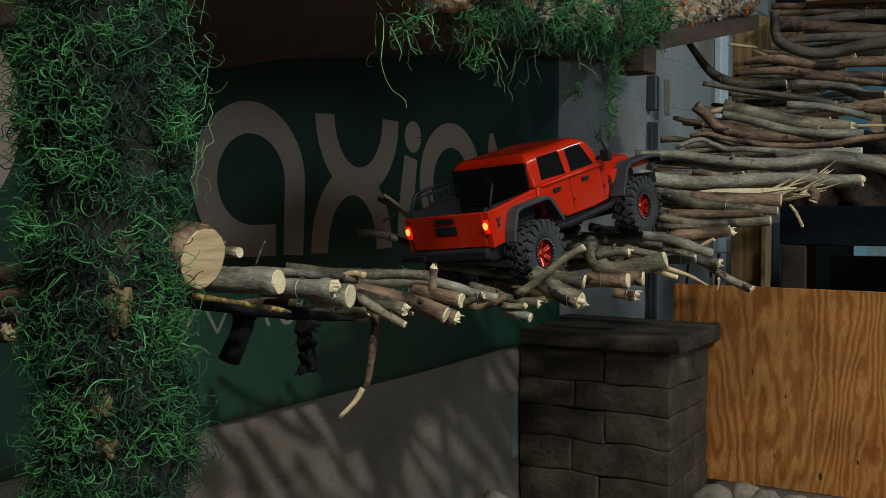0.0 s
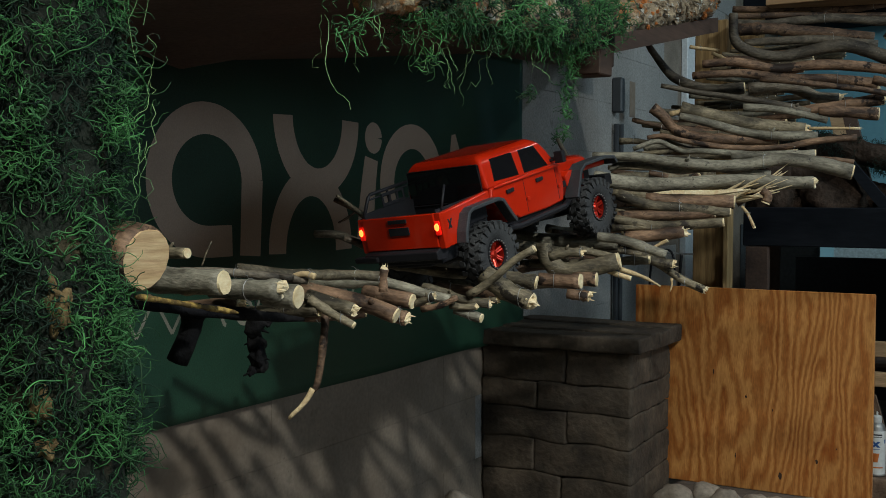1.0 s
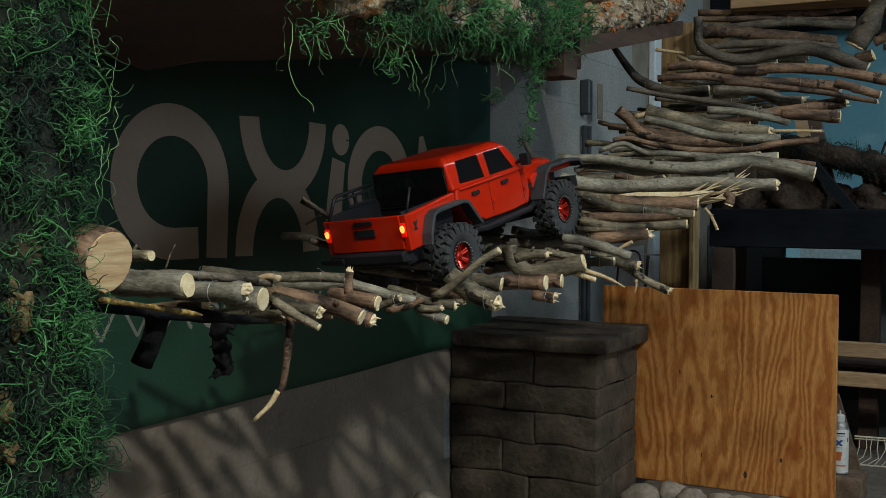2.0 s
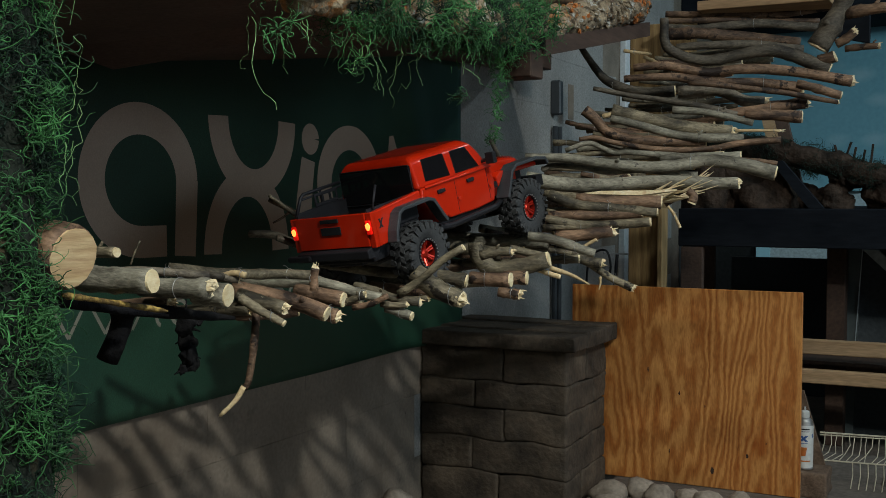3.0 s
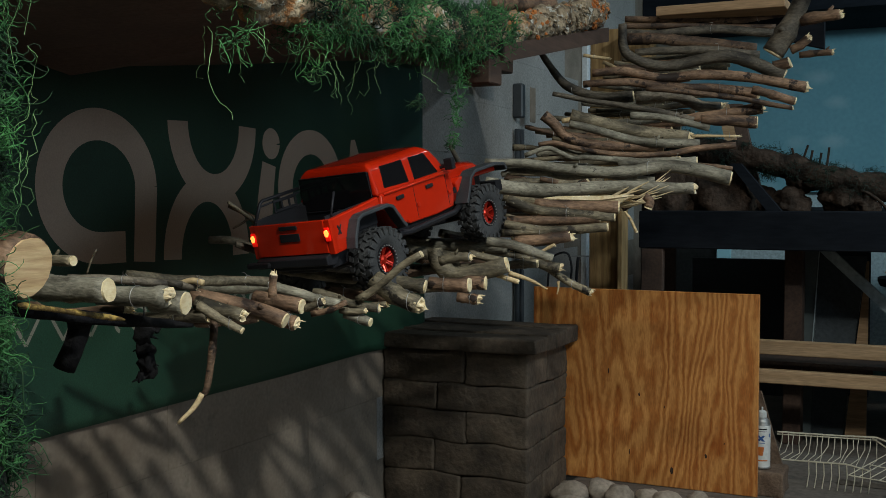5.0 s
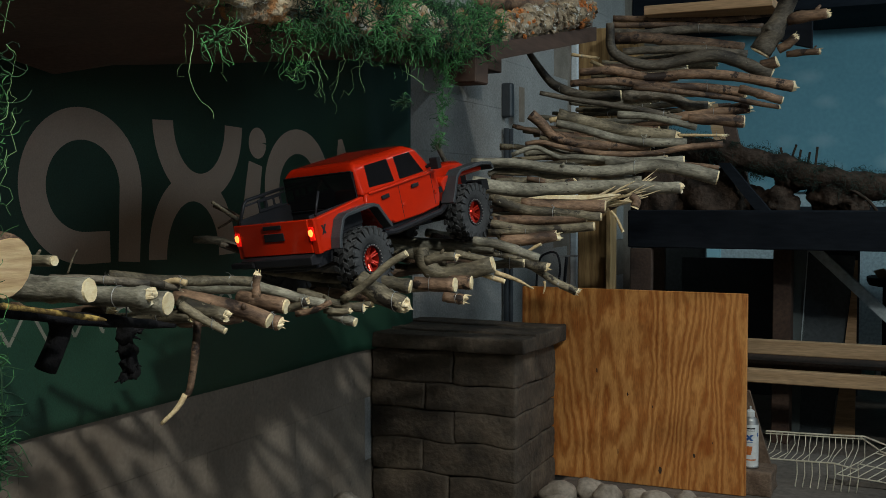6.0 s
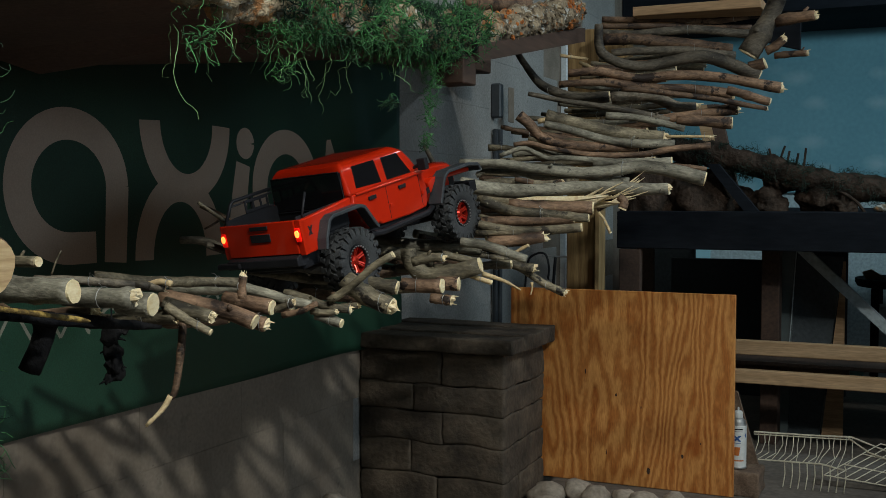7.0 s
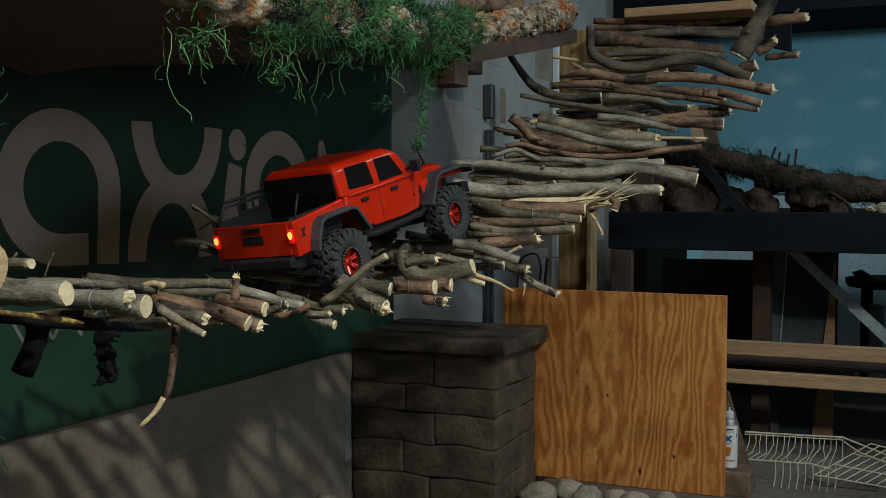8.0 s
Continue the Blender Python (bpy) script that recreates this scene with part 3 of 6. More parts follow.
# ---- plywood sheet, post and frame timbers ----
ply = solid("plywood_sheet", Mesh().box((-1.416, 3.55, -0.013), (-0.676, 3.566, 0.618), 0.002), M_PLY, "square sheet of orange fir plywood standing upright", "plywood")
for k, (x, z, w, h) in enumerate(((-1.12, 0.36, 0.0022, 0.008), (-1.02, 0.29, 0.003, 0.006), (-0.94, 0.255, 0.0015, 0.004), (-1.05, 0.1, 0.0015, 0.009), (-0.81, 0.11, 0.004, 0.006), (-0.915, 0.05, 0.005, 0.011), (-0.755, 0.155, 0.0015, 0.003))):
    part("knot", Mesh().lump((x * 1.03, 3.5498, z - 0.01), (w, 0.0007, h), k, 0.5, 2), M_JOIST, ply, "small dark knot")
solid("post", Mesh().box((-1.3, 3.79, -0.06), (-1.19, 3.9, 1.5), 0.004), M_POST, "yellowish square timber post behind plywood", "post")
solid("stud", Mesh().box((-1.183, 3.74, -0.06), (-1.166, 3.8, 0.87), 0.002), M_POST, "narrow timber stud beside a post", "stud")
solid("post", Mesh().box((-1.15, 3.68, 1.0), (-1.06, 3.77, 1.5), 0.004), M_POST, "square timber post holding up the bridge end", "post")
# ---- dark deck with mossy log ----
dk = thing("dark_deck", (0, 4.3, 0.72), "near-black deck carried by timber posts", "deck")
part("fascia", Mesh().box((-1.26, 0, 0), (1.8, 0.04, 0.145), 0.003), M_DARKWOOD, dk)
part("top", Mesh().box((-1.26, 0.041, 0.115), (1.8, 1.9, 0.145), 0.003), M_DARKWOOD, dk)
for z0, z1 in ((0.334, 0.387), (0.226, 0.277)):
    part("rail", Mesh().box((-1.25, -0.04, z0 - 0.72), (1.6, -0.003, z1 - 0.72), 0.003), M_PINE, dk, "pale pine timber rail")
for x in (-1.25, 0.9):
    part("front_leg", Mesh().box((x, 0, -0.78), (x + 0.085, 0.035, -0.003), 0.003), M_JOIST, dk)
for x in (-0.742, 0.6, 1.5):
    part("leg", Mesh().box((x, 0.25, -0.78), (x + 0.068, 0.335, 0.114), 0.003), M_JOIST, dk)


# ---- stick bridge ----
bridge = thing("stick_bridge", (0, 0, 0), "sagging bridge of cut branches wired side by side", "bridge")
STICK = [0]


def smooth_line(pts, n):
    """Points along a Catmull-Rom line."""
    p = [Vector(q) for q in pts]
    p = [p[0] * 2 - p[1]] + p + [p[-1] * 2 - p[-2]]
    out, segs = [], len(p) - 3
    for i in range(n + 1):
        s = min(i / n * segs, segs - 1e-6)
        k = int(s)
        t = s - k
        a, b, c, d = p[k : k + 4]
        out.append(0.5 * ((2 * b) + (c - a) * t + (2 * a - 5 * b + 4 * c - d) * t * t + (3 * b - a - 3 * c + d) * t**3))
    return out


def stick(pts, r0, r1, end="cut", tone=0, parent=None, label=""):
    """One branch through pts: bark, its sawn or torn end, and knots."""
    STICK[0] += 1
    seed = STICK[0]
    rng = random.Random(seed)
    length = sum((Vector(b) - Vector(a)).length for a, b in zip(pts, pts[1:]))
    n = max(8, int(length / 0.014))
    line = smooth_line(pts, n)
    rad = []
    off = Vector((seed * 1.7, 0, 0))
    for i, p in enumerate(line):
        w = 0.1 * noise.noise(p * 11 + off) + 0.05 * noise.noise(p * 45 + off)
        line[i] = p + Vector((noise.noise(p * 7 + off), noise.noise(p * 7 - off), noise.noise(p * 7 + off * 2))) * min(r1, 0.012) * 0.7
        rad.append((r0 + (r1 - r0) * i / n) * (1 + w))
    for _ in range(rng.randint(0, 2)):
        rad[rng.randrange(1, n)] *= 1.16
    mb = Mesh().tube(line, rad, 24 if r1 > 0.035 else 10, True, wob=0.06 if r1 < 0.035 else 0.04, seed=seed)
    # a short side stub where a twig was lopped off
    if rng.random() < 0.22 and r1 > 0.006:
        i = rng.randrange(2, n - 1)
        d = Vector((rng.uniform(-0.4, 0.4), rng.uniform(-1, 0.2), rng.uniform(0.3, 1))).normalized()
        t_side = (line[i + 1] - line[i]).normalized()
        mb.tube([line[i], line[i] + d * rad[i] * 1.25, line[i] + d * rad[i] * 1.9 + t_side * rad[i] * 0.4], [rad[i] * 0.42, rad[i] * 0.34, rad[i] * 0.22], 7, wob=0.3, seed=seed)
    ob = part("stick", mb, M_BARK[tone], parent or bridge, label, smooth=True)
    t = (line[-1] - line[-2]).normalized()
    up = Vector((0, 0, 1)) if abs(t.z) < 0.9 else Vector((1, 0, 0))
    s = t.cross(up).normalized()
    up = s.cross(t)
    e, r = line[-1], rad[-1]
    if end == "cut":
        mb = Mesh()
        tilt = (rng.uniform(-0.25, 0.25), rng.uniform(-0.25, 0.25))
        vs = [e + t * 0.003]
        for ring, k in ((0.55, 0.003), (0.9, 0.003), (0.93, -0.003)):
            for j in range(16):
                g = 2 * math.pi * j / 16
                rr = r * ring * (1 + 0.04 * rng.uniform(-1, 1) * (ring > 0.6))
                q = (math.cos(g), math.sin(g))
                vs.append(e + (up * q[0] + s * q[1]) * rr + t * (k + 0.0003 * rng.uniform(-1, 1) + (tilt[0] * q[0] + tilt[1] * q[1]) * rr * 0.3 * (ring < 0.95)))
        fs = [(0, 1 + j, 1 + (j + 1) % 16) for j in range(16)]
        for a in range(2):
            fs += [(1 + a * 16 + j, 17 + a * 16 + j, 17 + a * 16 + (j + 1) % 16, 1 + a * 16 + (j + 1) % 16) for j in range(16)]
        part("cut_end", mb.add(vs, fs), M_CUTBIG if r > 0.035 else M_CUT, ob, "pale freshly sawn wood")
    elif end in ("torn", "splinter"):
        mb = Mesh()
        # ragged break face, with a few longer splinters standing off it
        m = 14
        lean = rng.uniform(0, 6.28)
        vs = [e + t * r * rng.uniform(0.1, 0.5)]
        for ring in (0.35, 0.7, 0.98):
            for j in range(m):
                g = 2 * math.pi * j / m
                q = up * math.cos(g) + s * math.sin(g)
                vs.append(e + q * r * ring * rng.uniform(0.86, 1.08) + t * r * (rng.uniform(-0.1, 0.55) + 0.35 * math.cos(g - lean)) * (1 if ring < 0.9 else 0.6))
        for j in range(m):
            g = 2 * math.pi * j / m
            vs.append(e + (up * math.cos(g) + s * math.sin(g)) * r * 0.9 - t * r * 0.6)
        fs = [(0, 1 + j, 1 + (j + 1) % m) for j in range(m)]
        for a in range(3):
            fs += [(1 + a * m + j, 1 + m + a * m + j, 1 + m + a * m + (j + 1) % m, 1 + a * m + (j + 1) % m) for j in range(m)]
        mb.add(vs, fs)
        count, reach = (3, 1.3) if end == "torn" else (9, 6.0)
        for _ in range(count):
            g, q = rng.uniform(0, 6.28), rng.uniform(0.2, 0.8) * r
            a = e + (up * math.cos(g) + s * math.sin(g)) * q - t * 0.003
            d = (t + (up * math.cos(g) + s * math.sin(g)) * rng.uniform(0, 0.3 if end == "torn" else 0.12)).normalized()
            l = r * reach * rng.uniform(0.4, 1.0) + 0.004
            w = r * rng.uniform(0.12, 0.26)
            mb.tube([a, a + d * l * 0.6, a + d * l], [w, w * 0.7, w * 0.12], 5, wob=0.5, seed=seed)
        tagged(part("torn_end", mb, M_SPLINT, ob, "pale splintered wood"), kind="stuff")
    return ob


stick([(-1.436, 1.223, 0.852), (-1.351, 1.237, 0.839), (-1.279, 1.245, 0.825)], 0.0458, 0.0443, 'cut', 2)
stick([(-1.467, 1.43, 0.814), (-1.42, 1.431, 0.818), (-1.381, 1.429, 0.82)], 0.0091, 0.0089, 'cut', 0)
stick([(-1.375, 1.819, 0.908), (-1.354, 1.935, 0.843), (-1.305, 2.063, 0.782)], 0.0032, 0.0081, 'none', 0)
stick([(-1.393, 1.862, 0.829), (-1.306, 1.981, 0.786), (-1.178, 2.12, 0.77)], 0.006, 0.0155, 'none', 4)
stick([(-1.447, 1.616, 0.784), (-1.372, 1.703, 0.771), (-1.264, 1.806, 0.762)], 0.0088, 0.0093, 'none', 0)
stick([(-1.323, 1.891, 0.78), (-1.224, 1.934, 0.764), (-1.085, 1.996, 0.753)], 0.0097, 0.0097, 'none', 0)
stick([(-1.446, 1.452, 0.782), (-1.382, 1.508, 0.785), (-1.28, 1.6, 0.768)], 0.006, 0.008, 'torn', 4)
stick([(-1.271, 2.19, 0.812), (-1.182, 2.23, 0.8), (-1.093, 2.269, 0.781)], 0.0134, 0.0134, 'none', 0)
stick([(-1.275, 2.299, 0.82), (-1.137, 2.333, 0.808), (-1.024, 2.356, 0.809)], 0.0152, 0.0149, 'none', 1)

# the level half of the bridge, along its front edge
LEVEL = (
    (((-1.363, 1.332, 0.785), (-1.301, 1.345, 0.782), (-1.243, 1.357, 0.781)), 0.0191, 0.0190, 'cut', 1),
    (((-1.365, 1.465, 0.767), (-1.297, 1.479, 0.766), (-1.243, 1.490, 0.766)), 0.0151, 0.0160, 'torn', 1),
    (((-1.294, 1.507, 0.753), (-1.263, 1.513, 0.751), (-1.235, 1.519, 0.750)), 0.0189, 0.0196, 'cut', 1),
    (((-1.263, 1.587, 0.739), (-1.227, 1.594, 0.717), (-1.189, 1.602, 0.699)), 0.0084, 0.0061, 'cut', 0),
    (((-1.287, 1.610, 0.740), (-1.250, 1.617, 0.730), (-1.207, 1.626, 0.719)), 0.0123, 0.0113, 'torn', 0),
    (((-1.300, 1.587, 0.775), (-1.277, 1.591, 0.781), (-1.256, 1.595, 0.777)), 0.0048, 0.0055, 'none', 3),
    (((-1.297, 1.372, 0.805), (-1.289, 1.373, 0.824), (-1.280, 1.375, 0.841)), 0.0015, 0.0012, 'none', 0),
    (((-1.494, 1.530, 0.786), (-1.437, 1.542, 0.784), (-1.366, 1.556, 0.778), (-1.288, 1.572, 0.772)), 0.004, 0.0062, 'none', 4),
    (((-1.339, 1.670, 0.748), (-1.273, 1.683, 0.738), (-1.217, 1.694, 0.725), (-1.172, 1.703, 0.708)), 0.0170, 0.0146, 'cut', 2),
    (((-1.209, 1.727, 0.711), (-1.189, 1.731, 0.705), (-1.171, 1.735, 0.700)), 0.0126, 0.0125, 'torn', 2),
    (((-1.437, 1.808, 0.746), (-1.358, 1.823, 0.747), (-1.298, 1.835, 0.750), (-1.247, 1.846, 0.742), (-1.205, 1.854, 0.731), (-1.159, 1.863, 0.722)), 0.0097, 0.0100, 'none', 1),
    (((-1.196, 1.705, 0.745), (-1.197, 1.705, 0.766), (-1.194, 1.705, 0.783)), 0.0083, 0.0071, 'torn', 2),
    (((-1.268, 1.746, 0.741), (-1.219, 1.756, 0.735), (-1.174, 1.765, 0.728)), 0.0129, 0.0142, 'cut', 2),
    (((-1.180, 1.772, 0.718), (-1.160, 1.776, 0.725), (-1.142, 1.780, 0.733)), 0.0062, 0.0069, 'torn', 0),
    (((-1.186, 1.810, 0.708), (-1.150, 1.817, 0.716), (-1.122, 1.823, 0.730)), 0.0059, 0.0050, 'none', 2),
    (((-1.215, 1.863, 0.740), (-1.170, 1.872, 0.731), (-1.140, 1.878, 0.722), (-1.089, 1.888, 0.718)), 0.0077, 0.0083, 'torn', 0),
    (((-1.143, 1.837, 0.715), (-1.119, 1.842, 0.713), (-1.097, 1.847, 0.715)), 0.0059, 0.0058, 'torn', 0),
    (((-1.139, 1.848, 0.705), (-1.112, 1.853, 0.698), (-1.090, 1.857, 0.692)), 0.0079, 0.0086, 'cut', 1),
    (((-1.126, 1.870, 0.730), (-1.082, 1.879, 0.759), (-1.042, 1.887, 0.795), (-1.007, 1.894, 0.816)), 0.0083, 0.0070, 'cut', 0),
    (((-1.126, 1.921, 0.769), (-1.090, 1.928, 0.744), (-1.057, 1.935, 0.730), (-1.035, 1.939, 0.721)), 0.0170, 0.0172, 'torn', 0),
    (((-1.110, 1.982, 0.760), (-1.076, 1.988, 0.751), (-1.049, 1.994, 0.745)), 0.0120, 0.0136, 'cut', 0),
    (((-1.091, 2.096, 0.747), (-1.060, 2.102, 0.745), (-1.011, 2.112, 0.744)), 0.0139, 0.0146, 'cut', 2),
    (((-1.052, 2.179, 0.740), (-1.030, 2.183, 0.740), (-1.010, 2.187, 0.740)), 0.0138, 0.0142, 'cut', 2),
    (((-1.066, 2.175, 0.711), (-1.043, 2.180, 0.707), (-1.024, 2.184, 0.705)), 0.0107, 0.0111, 'torn', 2),
    (((-1.127, 2.199, 0.807), (-1.124, 2.199, 0.787), (-1.110, 2.202, 0.767), (-1.081, 2.208, 0.756), (-1.035, 2.217, 0.763), (-0.976, 2.229, 0.781)), 0.0159, 0.0170, 'cut', 0),
    (((-1.081, 2.131, 0.789), (-1.048, 2.138, 0.798), (-1.020, 2.144, 0.799)), 0.0109, 0.0083, 'torn', 0),
    (((-1.076, 2.264, 0.796), (-1.039, 2.271, 0.788), (-1.009, 2.277, 0.781)), 0.0078, 0.0083, 'none', 0),
    (((-1.031, 2.323, 0.766), (-0.993, 2.330, 0.774), (-0.954, 2.338, 0.776)), 0.0094, 0.0098, 'cut', 0),
    (((-1.057, 2.360, 0.819), (-1.019, 2.368, 0.809), (-0.981, 2.376, 0.791), (-0.953, 2.381, 0.773), (-0.914, 2.389, 0.768)), 0.0081, 0.0109, 'torn', 0),
    (((-0.997, 2.392, 0.792), (-0.945, 2.402, 0.760), (-0.899, 2.412, 0.728), (-0.856, 2.420, 0.708)), 0.0067, 0.0090, 'torn', 0),
    (((-0.983, 2.261, 0.759), (-0.940, 2.270, 0.745), (-0.904, 2.277, 0.726)), 0.0059, 0.0018, 'none', 3),
    (((-0.999, 2.234, 0.756), (-0.976, 2.238, 0.749), (-0.956, 2.242, 0.743)), 0.0050, 0.0054, 'cut', 3),
    (((-0.895, 2.318, 0.740), (-0.894, 2.318, 0.727), (-0.897, 2.317, 0.713)), 0.0028, 0.0014, 'none', 3),
    (((-1.083, 2.348, 0.802), (-1.044, 2.356, 0.793), (-0.978, 2.369, 0.784)), 0.0067, 0.0066, 'none', 0),
    (((-1.162, 1.902, 0.717), (-1.128, 1.909, 0.716), (-1.091, 1.916, 0.720)), 0.0061, 0.0068, 'torn', 0),
)
for pts, r0, r1, end, tone in LEVEL:
    stick(pts, r0, r1, end, tone)

